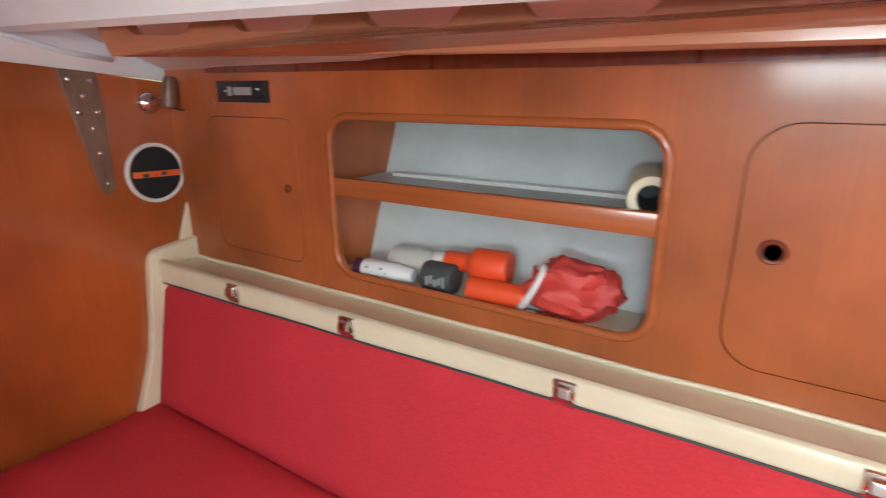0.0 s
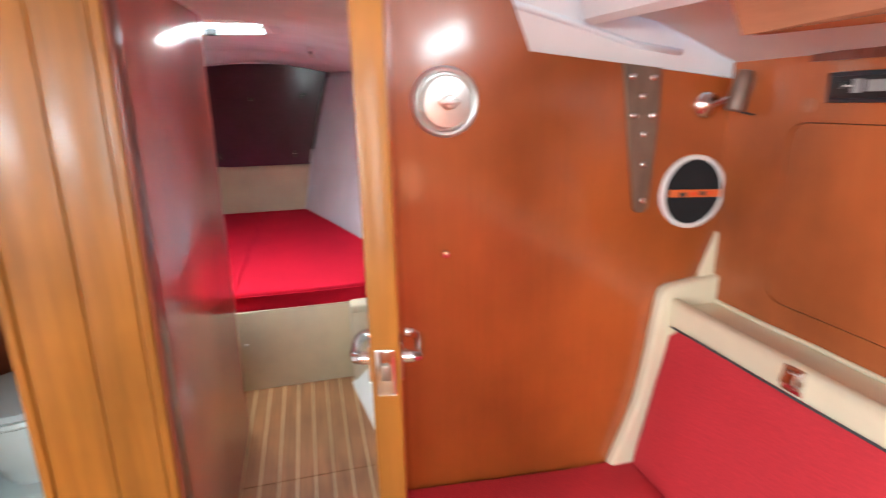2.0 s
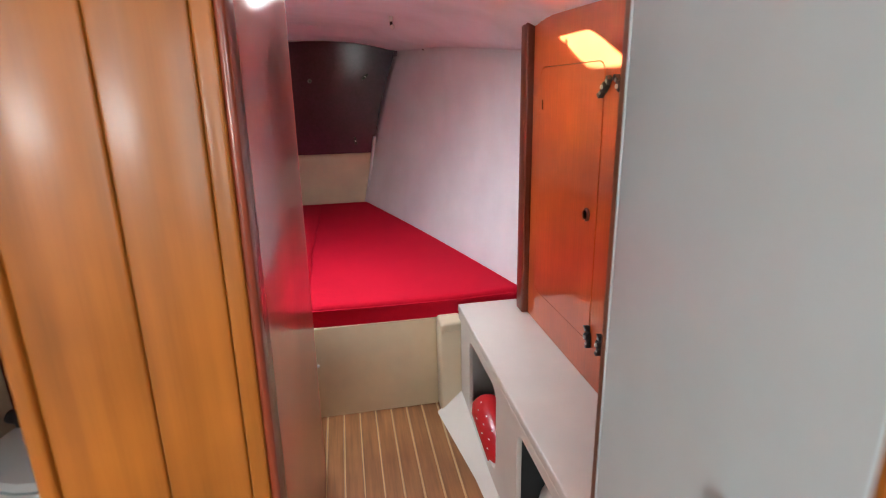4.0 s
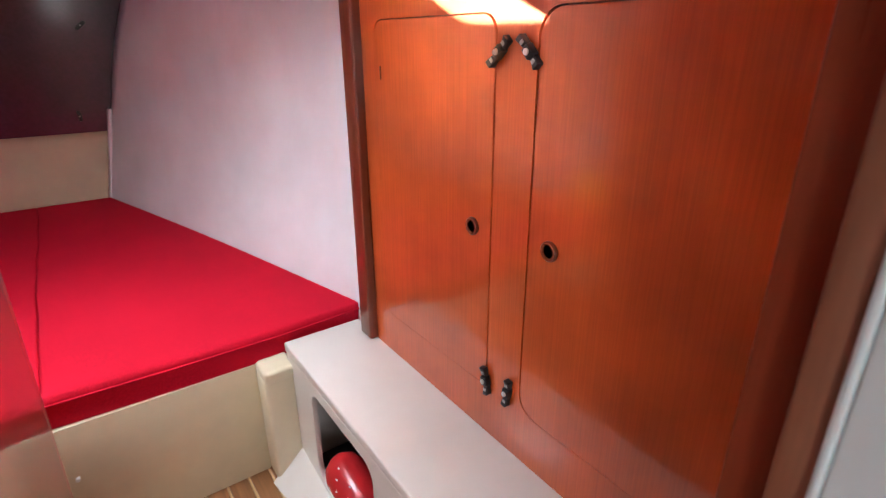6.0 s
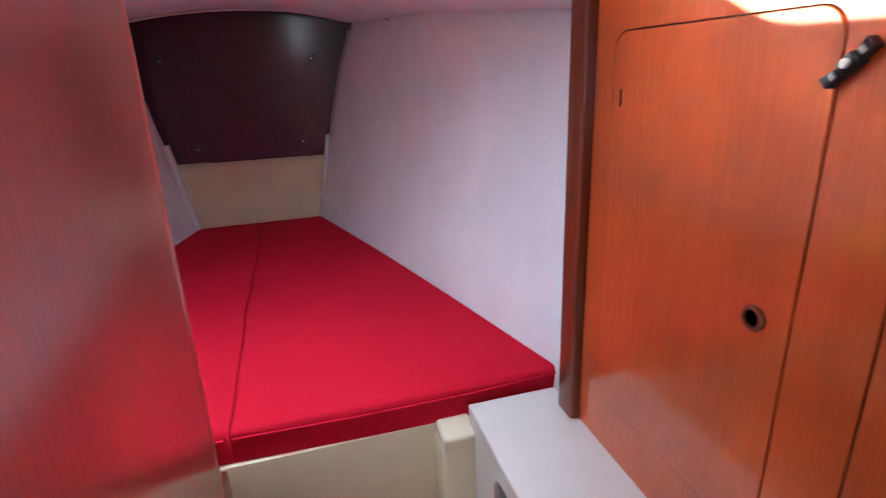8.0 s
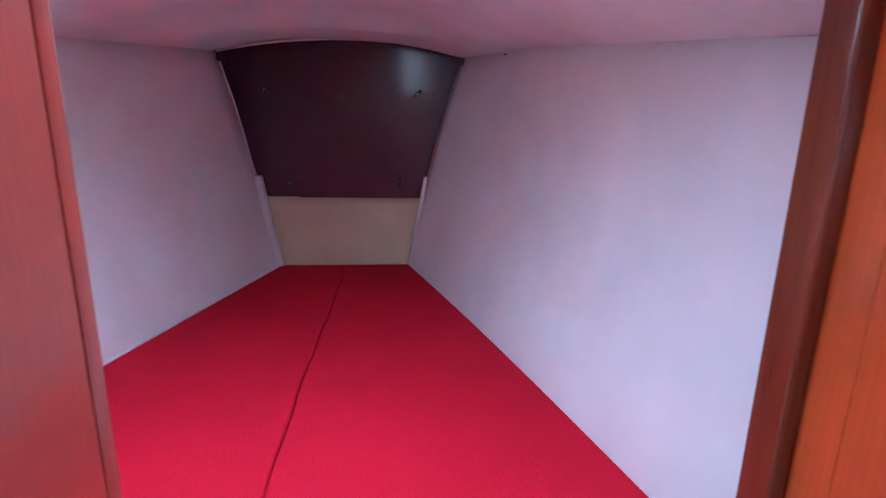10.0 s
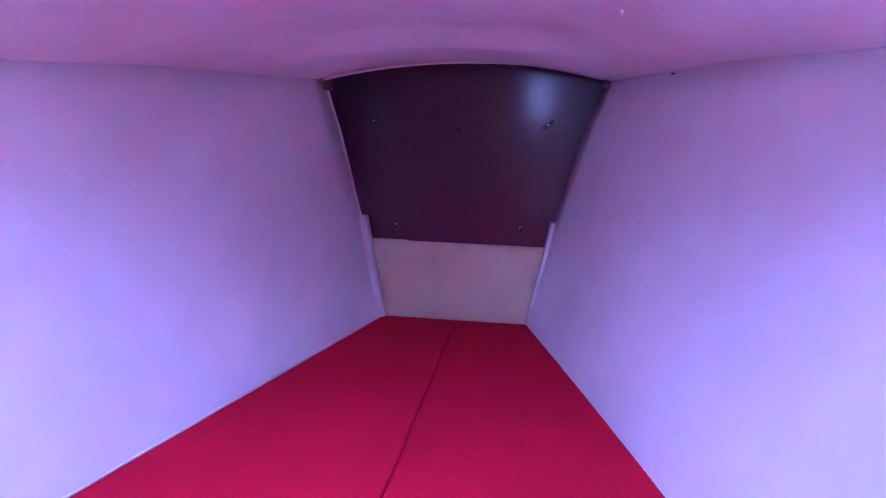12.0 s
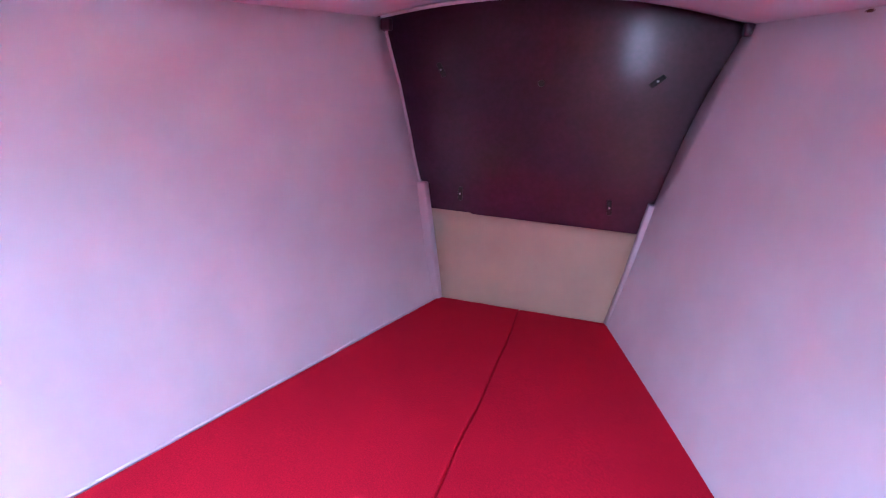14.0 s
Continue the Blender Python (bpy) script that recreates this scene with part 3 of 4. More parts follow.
def locker_door(box, r, hole_y, hole_z, label, g0, g1):
    """g0 and g1: the gaps at the aft and the forward edge; the door sits tight on its hinges."""
    d = thing("locker_door", label, "locker door", "wardrobe doors")
    part("leaf", plate(rounded(box[0] + g0, box[1] + 0.0009, box[2] - g1, box[3] - 0.0022, r), [], 0.0165, Matrix.Translation((LX - 0.0003, 0, 0)) @ X_FACE, 0.0012), WOOD, d)
    finger_hole(d, LX - 0.010, hole_y, hole_z)
    return d


locker_door(DL, 0.035, 1.522, 0.931, "closed varnished mahogany locker door, narrow, with finger hole", 0.0042, 0.0008)
locker_door(DR, 0.045, 1.312, 0.943, "closed varnished mahogany locker door, wide, with finger hole", 0.0012, 0.0042)


def twist_latch(y, z, turn):
    t = thing("twist_latch", "black plastic turn latch screwed beside the locker doors", "latch", "turn latches")
    m = Matrix.Translation((LX - 0.012, y, z)) @ pose(0, 0, 0, turn, 0, 0)
    part("bar", moved(hex_solid([(0.003, -0.009, -0.012), (0.003, 0.009, -0.012), (0.003, 0.009, 0.012), (0.003, -0.009, 0.012)], [(-0.012, -0.008, -0.010), (-0.012, 0.008, -0.010), (-0.012, 0.008, 0.010), (-0.012, -0.008, 0.010)], 0.002), m), BLACK, t)
    for s in (-1, 1):
        part("wing", moved(hex_solid([(0.002, -0.007, s * 0.011), (0.002, 0.007, s * 0.011), (0.002, 0.0075, s * 0.031), (0.002, -0.0075, s * 0.031)], [(-0.006, -0.006, s * 0.011), (-0.006, 0.006, s * 0.011), (-0.013, 0.007, s * 0.031), (-0.013, -0.007, s * 0.031)], 0.0015), m), BLACK, t)
    part("screw", moved(rod((-0.0148, 0, 0), (-0.010, 0, 0), 0.0050, 0.0060), m), SATIN, t)
    # Small grey facets put the glints on the black wings into colour.
    for s in (-1, 1):
        part("wing_glint", moved(block((-0.0112, -0.0042, s * 0.0195 - 0.0035), (-0.0085, 0.0042, s * 0.0195 + 0.0035), 0.001, 1), m), GREY, t)


twist_latch(1.450, 1.261, 46)
twist_latch(1.378, 1.262, -44)
twist_latch(1.461, 0.597, -14)
twist_latch(1.393, 0.606, 6)
fl = thing("keyhole_plate", "small dark worn slot in the locker door", "slot")
part("slot_body", block((LX - 0.0125, 1.868, 1.195), (LX - 0.0095, 1.873, 1.225), 0.001, 1), WOOD_DARK, fl)

# white bead where the mattress meets the hull, and rust stains at the deck joint
for s in (-1, 1):
    bead = thing("trim_hull_bead", "thin white bead between mattress and hull", "trim", kind="structure")
    part("bead_strip", tube([(s * (hull_low(2.2 + 0.095 * i, s) + 0.003), 2.2 + 0.095 * i, 0.476) for i in range(21)], 0.0045), HULL, bead)
RUST = material("rust_stain", (0.10, 0.045, 0.025), 0.8, scale=(60, 60, 60), vary=0.5)
stain = thing("trim_rust_flecks", "small rusty flecks along the hull and deckhead joint", "trim", kind="structure")
rng = random.Random(5)
for y, drop, long in ((2.395, 0.002, 0.012), (2.42, 0.018, 0.007), (2.447, 0.004, 0.016), (2.485, 0.022, 0.009), (2.50, 0.003, 0.010), (2.72, 0.010, 0.013), (2.745, 0.011, 0.006), (3.45, 0.006, 0.012)):
    x, z = hull_top(y) - 0.004, ceiling_z(hull_top(y), y) - drop
    part("fleck", blob(Matrix.Translation((x, y, z)) @ Matrix.Diagonal((0.006, long, rng.uniform(0.002, 0.004), 1)), 1.0 + y, 0.5, 2.4, 2), RUST, stain)
# ---- setting: saloon ----
BY = 0.73
WX = 1.24
bh = thing("wall_bulkhead", "varnished mahogany main bulkhead", "wall", kind="structure")
bhm = Matrix.Translation((0, BY + 0.018, 0)) @ Y_FACE
part("panel", plate([(0.52, 0.0), (1.34, 0.0), (1.34, 1.312), (1.26, 1.318), (0.993, 1.351), (0.788, 1.374), (0.742, 1.483), (0.70, 1.62), (0.70, 1.70), (0.52, 1.70)], [], 0.036, bhm), BULKWOOD, bh)
part("upper_facing", plate([(0.690, 1.72), (0.740, 1.483), (0.786, 1.376), (0.992, 1.353), (1.34, 1.314), (1.34, 1.72)], [], 0.02, Matrix.Translation((0, BY + 0.030, 0)) @ Y_FACE), LINER, bh, "white facing")
part("port_panel", plate([(-1.5, 0.0), (-0.62, 0.0), (-0.62, 1.72), (-1.5, 1.72)], [], 0.036, bhm), WOOD, bh)
part("lintel", plate([(-0.62, 1.515), (0.52, 1.515), (0.52, 1.74), (-0.62, 1.74)], [], 0.036, bhm), WOOD, bh)

wall = thing("wall_saloon_starboard", "mahogany locker front above the settee with an open shelf", "wall", kind="structure")
CUT = (-0.540, 0.893, 0.153, 1.247)
D1, D2 = (0.256, 0.894, 0.576, 1.239), (-1.16, 0.890, -0.640, 1.257)
wm = Matrix.Translation((WX + 0.009, 0, 0)) @ X_FACE
part("face", plate([(-2.3, 0.80), (BY, 0.80), (BY, 1.42), (-2.3, 1.42)], [rounded(*CUT, 0.055), rounded(*D1, 0.035), rounded(*D2, 0.06)], 0.018, wm), WOOD_MATT, wall)
part("shelf_lip", loop_tube([(WX + 0.001, u, v) for u, v in rounded(*CUT, 0.055)], 0.0085), SHELFWOOD, wall, "rounded solid lip round the opening")
part("backing", block((WX + 0.019, -2.3, 0.80), (WX + 0.026, CUT[0] - 0.05, 1.42), 0), WOOD_DARK, wall)
part("backing", block((WX + 0.019, CUT[2] + 0.05, 0.80), (WX + 0.026, BY, 1.42), 0), WOOD_DARK, wall)
part("fiddle", prism([(WX - 0.002, 1.075), (WX - 0.002, 1.115), (WX + 0.016, 1.115), (WX + 0.016, 1.075)], CUT[0] + 0.004, CUT[2] - 0.004, 0.003, 2), SHELFWOOD, wall, "mahogany fiddle rail across the opening")
part("shelf_board", block((WX + 0.016, CUT[0] - 0.04, 1.080), (WX + 0.235, CUT[2] + 0.04, 1.092), 0), BACKWHITE, wall, "grey-white painted shelf")
part("lower_board", block((WX + 0.016, CUT[0] - 0.04, 0.866), (WX + 0.30, CUT[2] + 0.04, 0.878), 0), CREAM, wall)
part("hull_lining", prism([(WX + 0.154, 0.872), (WX + 0.320, 1.30), (WX + 0.335, 1.30), (WX + 0.169, 0.872)], CUT[0] - 0.04, CUT[2] + 0.04), BACKWHITE, wall, "white painted sloping hull behind the shelf")
part("shelf_step", prism([(WX + 0.195, 1.092), (WX + 0.195, 1.100), (WX + 0.225, 1.100), (WX + 0.225, 1.092)], CUT[0] - 0.04, CUT[2] - 0.02), WHITEP, wall)
part("shelf_top", block((WX + 0.016, CUT[0] - 0.05, 1.30), (WX + 0.34, CUT[2] + 0.05, 1.31), 0), BACKWHITE, wall)
for yy in (CUT[0] - 0.045, CUT[2] + 0.035):
    part("end_cheek", block((WX + 0.019, yy, 0.88), (WX + 0.33, yy + 0.012, 1.31), 0), WOOD_MATT, wall)


def wall_door(box, r, label, fy, fz, big):
    d = thing("locker_door", label, "locker door", "settee locker doors")
    part("leaf", plate(rounded(box[0] + 0.0015, box[1] + 0.0015, box[2] - 0.0015, box[3] - 0.0015, r), [], 0.018, Matrix.Translation((WX + 0.0082, 0, 0)) @ X_FACE, 0.0012), WOOD_MATT, d)
    if big:
        finger_hole(d, WX - 0.001, fy, fz)
    else:
        part("pull", lathe([(0.010, -0.001), (0.010, 0.003), (0.006, 0.004), (0.004, -0.001)], Matrix.Translation((WX - 0.001, fy, fz)) @ pose(0, 0, 0, 0, -90, 0)), WOOD_DARK, d)
    return d


wall_door(D1, 0.035, "closed small mahogany locker door below the stereo", 0.294, 1.076, False)
wall_door(D2, 0.06, "closed large mahogany locker door with dark finger hole", -0.690, 1.078, True)

st = thing("stereo", "slim black car stereo set into the wood", "stereo")
part("bezel", block((WX - 0.008, 0.328, 1.272), (WX + 0.02, 0.509, 1.321), 0.003), NAVY, st)
part("fascia", block((WX - 0.012, 0.336, 1.279), (WX - 0.006, 0.498, 1.314), 0.002), BLACK, st)
part("display", block((WX - 0.0135, 0.375, 1.289), (WX - 0.011, 0.440, 1.307), 0.001, 1), GREY, st, "grey display window")
part("button_bar", block((WX - 0.0135, 0.447, 1.287), (WX - 0.011, 0.462, 1.309), 0.001, 1), GREY, st)
part("knob", rod((WX - 0.018, 0.480, 1.300), (WX - 0.010, 0.480, 1.300), 0.006), BLACK, st)
part("mark", block((WX - 0.0132, 0.348, 1.300), (WX - 0.0115, 0.358, 1.304), 0), WHITEP, st)
part("mark", block((WX - 0.0132, 0.466, 1.297), (WX - 0.0115, 0.474, 1.300), 0), WHITEP, st)
plug = thing("wood_plug", "round wooden plug in the mahogany wall", "plug")
part("plug_disc", rod((WX - 0.002, 0.545, 1.268), (WX + 0.004, 0.545, 1.268), 0.013), RAILWOOD, plug)

# settee
mould = thing("settee_moulding", "cream moulded settee back with a ledge along the wall", "settee")
part("ledge", prism([(1.122, 0.40), (1.118, 0.845), (1.122, 0.858), (1.132, 0.862), (1.141, 0.858), (1.146, 0.846), (1.160, 0.840), (1.245, 0.838), (1.245, 0.40)], -2.3, 0.712, 0.002, 1), CREAM, mould)
part("wall_bead", tube([(1.2375, -2.3 + 0.125 * k, 0.8425 + 0.0012 * math.sin(2.1 * k)) for k in range(25)], 0.0048), CREAM, mould, "cream sealant bead along the wall")
# Thin dark tube draws the ledge's shadow line over the back cushion.
part("cushion_gap_shade", tube([(1.1135, 0.68 - 0.11 * k, 0.8205 - 0.018 * min(1.0, max(0.0, (1.13 - 0.11 * k) / 1.1)) + 0.001 * math.sin(1.7 * k)) for k in range(25)], 0.0022), DUSK, mould, "thin dark line standing for the shadow gap above the back cushion")
part("end_flange", plate([(1.000, 0.40), (1.004, 0.452), (1.040, 0.545), (1.062, 0.610), (1.078, 0.700), (1.098, 0.860), (1.106, 0.878), (1.122, 0.888), (1.270, 0.905), (1.270, 0.40)], [], 0.030, Matrix.Translation((0, 0.7145, 0)) @ Y_FACE, 0.005), CREAM, mould, "curved cream end flange against the bulkhead")
part("wedge", plate([(1.195, 0.880), (1.262, 1.055), (1.300, 1.055), (1.300, 0.880)], [], 0.012, Matrix.Translation((0, 0.7225, 0)) @ Y_FACE, 0.003), CREAM, mould)
part("seat_base", block((0.56, -2.0, 0.0), (1.13, 0.72, 0.372), 0.01), CREAM, mould)


def soft_box(u0, u1, v0, v1, w0, w1, place, bulge=0.012, r=0.02, seed=0.0, nu=30, nv=12):
    """A padded cushion: a rounded slab whose large face swells and wrinkles a little. place maps (u, v, w) to the world."""
    bm = bmesh.new()
    layers = []
    for w, up in ((w0, 0), (w1, 1)):
        g2 = []
        for i in range(nu + 1):
            row = []
            for j in range(nv + 1):
                a, b = i / nu, j / nv
                e = min(a * (u1 - u0), (1 - a) * (u1 - u0), b * (v1 - v0), (1 - b) * (v1 - v0)) / r
                drop = r * (1 - math.sqrt(max(0, 1 - (1 - min(1, e)) ** 2))) if up else 0
                sw = bulge * math.sin(math.pi * a) ** 0.4 * math.sin(math.pi * b) ** 0.6 if up else 0
                wr = 0.003 * noise.noise(Vector((a * 7 + seed, b * 3, seed))) if up else 0
                row.append(bm.verts.new(place(u0 + (u1 - u0) * a, v0 + (v1 - v0) * b, w - drop + sw + wr)))
            g2.append(row)
        layers.append(g2)
    lo, hi = layers
    for i in range(nu):
        for j in range(nv):
            bm.faces.new((hi[i][j], hi[i + 1][j], hi[i + 1][j + 1], hi[i][j + 1]))
            bm.faces.new((lo[i][j], lo[i][j + 1], lo[i + 1][j + 1], lo[i + 1][j]))
    for i in range(nu):
        bm.faces.new((hi[i][0], lo[i][0], lo[i + 1][0], hi[i + 1][0]))
        bm.faces.new((hi[i][nv], hi[i + 1][nv], lo[i + 1][nv], lo[i][nv]))
    for j in range(nv):
        bm.faces.new((hi[0][j], hi[0][j + 1], lo[0][j + 1], lo[0][j]))
        bm.faces.new((hi[nu][j], lo[nu][j], lo[nu][j + 1], hi[nu][j + 1]))
    return bm


seat = thing("settee_seat_cushion", "red upholstered settee seat cushion", "cushion")
part("pad", soft_box(-1.95, 0.722, 0.52, 1.068, 0.374, 0.470, lambda u, v, w: (v, u, w + 0.03 * max(0, (0.9 - v) / 0.4)), 0.010, 0.02, 1.3), RED, seat)
back = thing("settee_back_cushion", "red upholstered settee back cushion", "cushion")
LEAN = 0.20


part("pad", soft_box(-1.95, 0.690, 0.462, 0.828, 0.0, 0.068, lambda u, v, w: (1.172 + LEAN * (v - 0.80) - w, u, v - 0.018 * min(1.0, max(0.0, (u + 0.45) / 1.1)) * (v - 0.462) / 0.366), 0.006, 0.016, 4.1), RED, back)


def clip(y):
    c = thing("cushion_clip", "chromed cushion clip screwed to the cream ledge", "clip", "cushion clips")
    part("plate", block((1.112, y - 0.019, 0.812), (1.121, y + 0.019, 0.857), 0.003), CHROME, c)
    part("tongue", prism([(1.113, 0.853), (1.104, 0.850), (1.100, 0.834), (1.104, 0.822), (1.113, 0.820)], y - 0.012, y + 0.012, 0.002, 2), CHROME, c)
    for s in (-1, 1):
        part("screw", rod((1.1125, y + s * 0.0155, 0.826), (1.1085, y + s * 0.0155, 0.826), 0.004, 0.003), CHROME, c)
    return c


for yy in (0.382, 0.018, -0.445, -0.842, -1.25):
    clip(yy)

# deckhead of the saloon
side_deck = [(1.30, 1.338), (1.24, 1.352), (1.05, 1.428), (0.94, 1.448), (0.925, 1.428), (0.905, 1.420), (0.892, 1.430), (0.880, 1.48)]
crown = [(0.850, 1.62), (0.80, 1.665), (0.50, 1.70), (-0.35, 1.71), (-1.5, 1.66), (-1.5, 1.72), (0.5, 1.76), (0.86, 1.72), (0.90, 1.64)]
roof = bmesh.new()
for section, ya, yb in ((side_deck + crown + [(0.95, 1.50), (1.30, 1.41)], 0.05, BY - 0.004), (side_deck + crown + [(0.95, 1.50), (1.30, 1.41)], -2.35, -0.66), (side_deck + [(0.95, 1.49), (1.30, 1.41)], -0.66, 0.05), ([(0.856, 1.595)] + crown + [(0.92, 1.595)], -0.66, 0.05)):
    piece = prism(section, ya, yb)
    me = bpy.data.meshes.new("piece")
    piece.to_mesh(me)
    piece.free()
    roof.from_mesh(me)
    bpy.data.meshes.remove(me)
for v in roof.verts:
    v.co.z -= 0.032 * (0.75 - v.co.y) * min(1.0, max(0.0, (1.22 - v.co.x) / 0.25))
    if v.co.x > 1.2:  # the side deck rises off the wall towards the stern
        v.co.z += 0.045 * min(1.0, max(0.0, (0.05 - v.co.y) / 0.7))
structure("ceiling_saloon", roof, LINER, "white padded deckhead with a deep side panel")
# Not a real batten: a dark strip draws the shadow under the side deck.
shade = thing("gap_shadow_strip", "dark tapering strip standing for the shadow in the gap between wall and side deck", "batten")
part("shade_strip", plate([(0.55, 1.3405), (-0.14, 1.3340), (-0.40, 1.3315), (-0.77, 1.3335), (-2.2, 1.330), (-2.2, 1.42), (-0.60, 1.41), (0.05, 1.375), (0.55, 1.352)], [], 0.006, Matrix.Translation((WX - 0.003, 0, 0)) @ X_FACE), WOOD_DARK, shade)
rail = thing("deckhead_rail", "scalloped mahogany rail under the side deck", "rail")


def rail_outline():
    def low(y):
        return 1.3565 + 0.0255 * max(y, -0.5) + 0.012 * min(0.0, y + 0.5)
    pts = [(0.385, low(0.385)), (-0.1, low(-0.1)), (-0.5, low(-0.5)), (-2.2, low(-2.2)), (-2.2, low(-2.2) + 0.075)]
    for k in range(10, -1, -1):
        y1, y0 = 0.348 - 0.245 * k, 0.168 - 0.245 * k
        for a in range(10):
            t = a / 9
            pts.append((y0 - 0.014 + 0.060 * t, low(y0) + 0.026 + 0.049 * (1 - math.sin(math.pi / 2 * t)) ** 1.3))
        for a in range(10):
            t = a / 9
            pts.append((y1 - 0.045 + 0.052 * t, low(y1) + 0.0265 + 0.0485 * t ** 2.6))
    return pts + [(0.420, low(0.42) + 0.075), (0.400, low(0.4) + 0.030)]


def rail_x(y):
    """The rail follows the side deck, which draws in towards the bulkhead."""
    return 1.018 - 0.145 * max(0.0, y + 0.10) - 0.02 * max(0.0, -0.6 - y)


rail_mesh = plate(rail_outline(), [], 0.022, X_FACE, 0.004)
for v in rail_mesh.vertices:
    v.co.x += rail_x(v.co.y)
part("board", rail_mesh, RAILWOOD, rail)
for yy in (-0.085, -0.37, -0.82):
    part("plug", rod((rail_x(yy) - 0.0085, yy, 1.3585 + 0.022 * yy), (rail_x(yy) - 0.0145, yy, 1.3585 + 0.022 * yy), 0.005), WOOD_DARK, rail)
scr = thing("deckhead_screw", "steel cap screw in the white deckhead", "screw")
part("screw_cap", lathe([(0.001, 0.006), (0.006, 0.005), (0.009, 0.0), (0.009, -0.003)], look((0.885, 0.66, 1.49), (1.2, 0.66, 1.42)) @ pose(0, 0, 0, 0, 0, 0)), STEEL, scr)

# fittings on the bulkhead
cp = thing("chainplate", "dull steel chainplate strap bolted to the bulkhead", "chainplate")
part("strap", plate([(0.982, 1.352), (1.066, 1.343), (1.068, 1.240), (1.060, 1.065), (1.050, 1.054), (1.036, 1.054), (1.026, 1.064), (1.000, 1.230)], [], 0.006, Matrix.Translation((0, BY - 0.003, 0)) @ Y_FACE, 0.001), STEEL, cp)
for bx, bz in ((1.000, 1.327), (1.047, 1.324), (1.027, 1.290), (1.010, 1.253), (1.052, 1.252), (1.035, 1.216), (1.040, 1.155), (1.045, 1.080)):
    part("bolt", lathe([(0.0075, 0.0), (0.0075, 0.003), (0.005, 0.0065), (0.001, 0.008)], Matrix.Translation((bx, BY - 0.006, bz)) @ pose(0, 0, 0, 90, 0, 0), 14), CHROME, cp)

sp = thing("speaker", "round black loudspeaker with white rim and orange badge", "loudspeaker")
sm = Matrix.Translation((1.169, BY, 1.090)) @ Matrix.Diagonal((1.03, 1, 1.03, 1)) @ pose(0, 0, 0, 90, 0, 0)
part("rim", lathe([(0.077, 0.0), (0.077, 0.006), (0.073, 0.010), (0.068, 0.008), (0.066, 0.0)], sm, 48), WHITEP, sp)
part("grille", lathe([(0.0675, 0.002), (0.066, 0.007), (0.04, 0.010), (0.001, 0.011)], sm, 48), BLACKMESH, sp)
bd = part("badge", moved(block((-0.064, 0.0095, -0.008), (0.064, 0.0135, 0.008), 0.001, 1), Matrix.Translation((1.169, BY - 0.023, 1.088)) @ pose(0, 0, 0, 0, 3, 0)), ORANGE_L, sp, "orange bar badge")
for k, (a, w) in enumerate(((-0.040, 0.016), (-0.014, 0.018), (0.010, 0.014), (0.030, 0.010))):
    part("badge_mark", block((1.169 + a, BY - 0.0148, 1.083), (1.169 + a + w, BY - 0.0128, 1.092), 0), DUSK if k % 2 == 0 else ORANGE, bd)

rl = thing("reading_lamp", "small swivelling lamp with chrome base and brown shade", "lamp")
lm = Matrix.Translation((1.180, BY, 1.270)) @ pose(0, 0, 0, 90, 0, 0)
part("base", lathe([(0.028, 0.0), (0.028, 0.006), (0.022, 0.014), (0.012, 0.020), (0.001, 0.022)], lm), CHROME, rl)
part("arm", rod((1.180, BY - 0.018, 1.270), (1.198, BY - 0.050, 1.283), 0.006), CHROME, rl)
part("shade", lathe([(0.001, 0.075), (0.012, 0.073), (0.017, 0.060), (0.019, 0.0), (0.016, -0.004), (0.001, -0.003)], Matrix.Translation((1.204, BY - 0.055, 1.262)) @ pose(0, 0, 0, 8, 6, 0)), BROWNSHADE, rl)
part("bulb_cap", rod((1.203, BY - 0.055, 1.258), (1.204, BY - 0.055, 1.264), 0.014), BLACK, rl)
part("cable", tube([(1.19, BY - 0.05, 1.262), (1.21, BY - 0.07, 1.255), (1.232, BY - 0.075, 1.250)], 0.002), BLACK, rl)

vent = thing("bulkhead_vent", "round polished steel ventilator with a centre knob", "ventilator")
vm = Matrix.Translation((0.624, BY, 1.287)) @ pose(0, 0, 0, 90, 0, 0)
part("flange", lathe([(0.063, 0.0), (0.063, 0.004), (0.058, 0.009), (0.053, 0.007), (0.051, 0.002)], vm, 48), SATIN, vent)
part("dish", lathe([(0.048, 0.006), (0.048, 0.016), (0.044, 0.022), (0.015, 0.025), (0.001, 0.0255)], vm, 48), SATIN, vent)
part("knob", lathe([(0.013, 0.024), (0.013, 0.036), (0.010, 0.040), (0.001, 0.041)], vm), SATIN, vent)
part("knob_wing", block((0.606, BY - 0.046, 1.283), (0.642, BY - 0.034, 1.291), 0.003), SATIN, vent)
kn = thing("brass_button", "small brass button knob on the bulkhead", "knob")
part("stem", rod((0.616, BY, 1.006), (0.616, BY - 0.014, 1.006), 0.004), CHROME, kn)
part("button", lathe([(0.007, 0.012), (0.009, 0.016), (0.007, 0.021), (0.001, 0.022)], Matrix.Translation((0.616, BY, 1.006)) @ pose(0, 0, 0, 90, 0, 0)), CHROME, kn)

# the open saloon door
door = thing("door_1", "open narrow door, white on one face and mahogany on the other", "door", kind="structure")
H, E2 = Vector((0.529, 0.800, 0)), Vector((0.450, 0.392, 0))
dv = (E2 - H).normalized()
dm = Matrix.Translation(H) @ Matrix(((dv.x, -dv.y, 0, 0), (dv.y, dv.x, 0, 0), (0, 0, 1, 0), (0, 0, 0, 1)))  # local x runs from hinge to free edge, local y towards starboard
W = (E2 - H).length
part("white_face", moved(block((0.002, -0.018, 0.06), (W - 0.004, -0.013, 1.66), 0.001, 1), dm), DOORWHITE, door, "white laminate face")
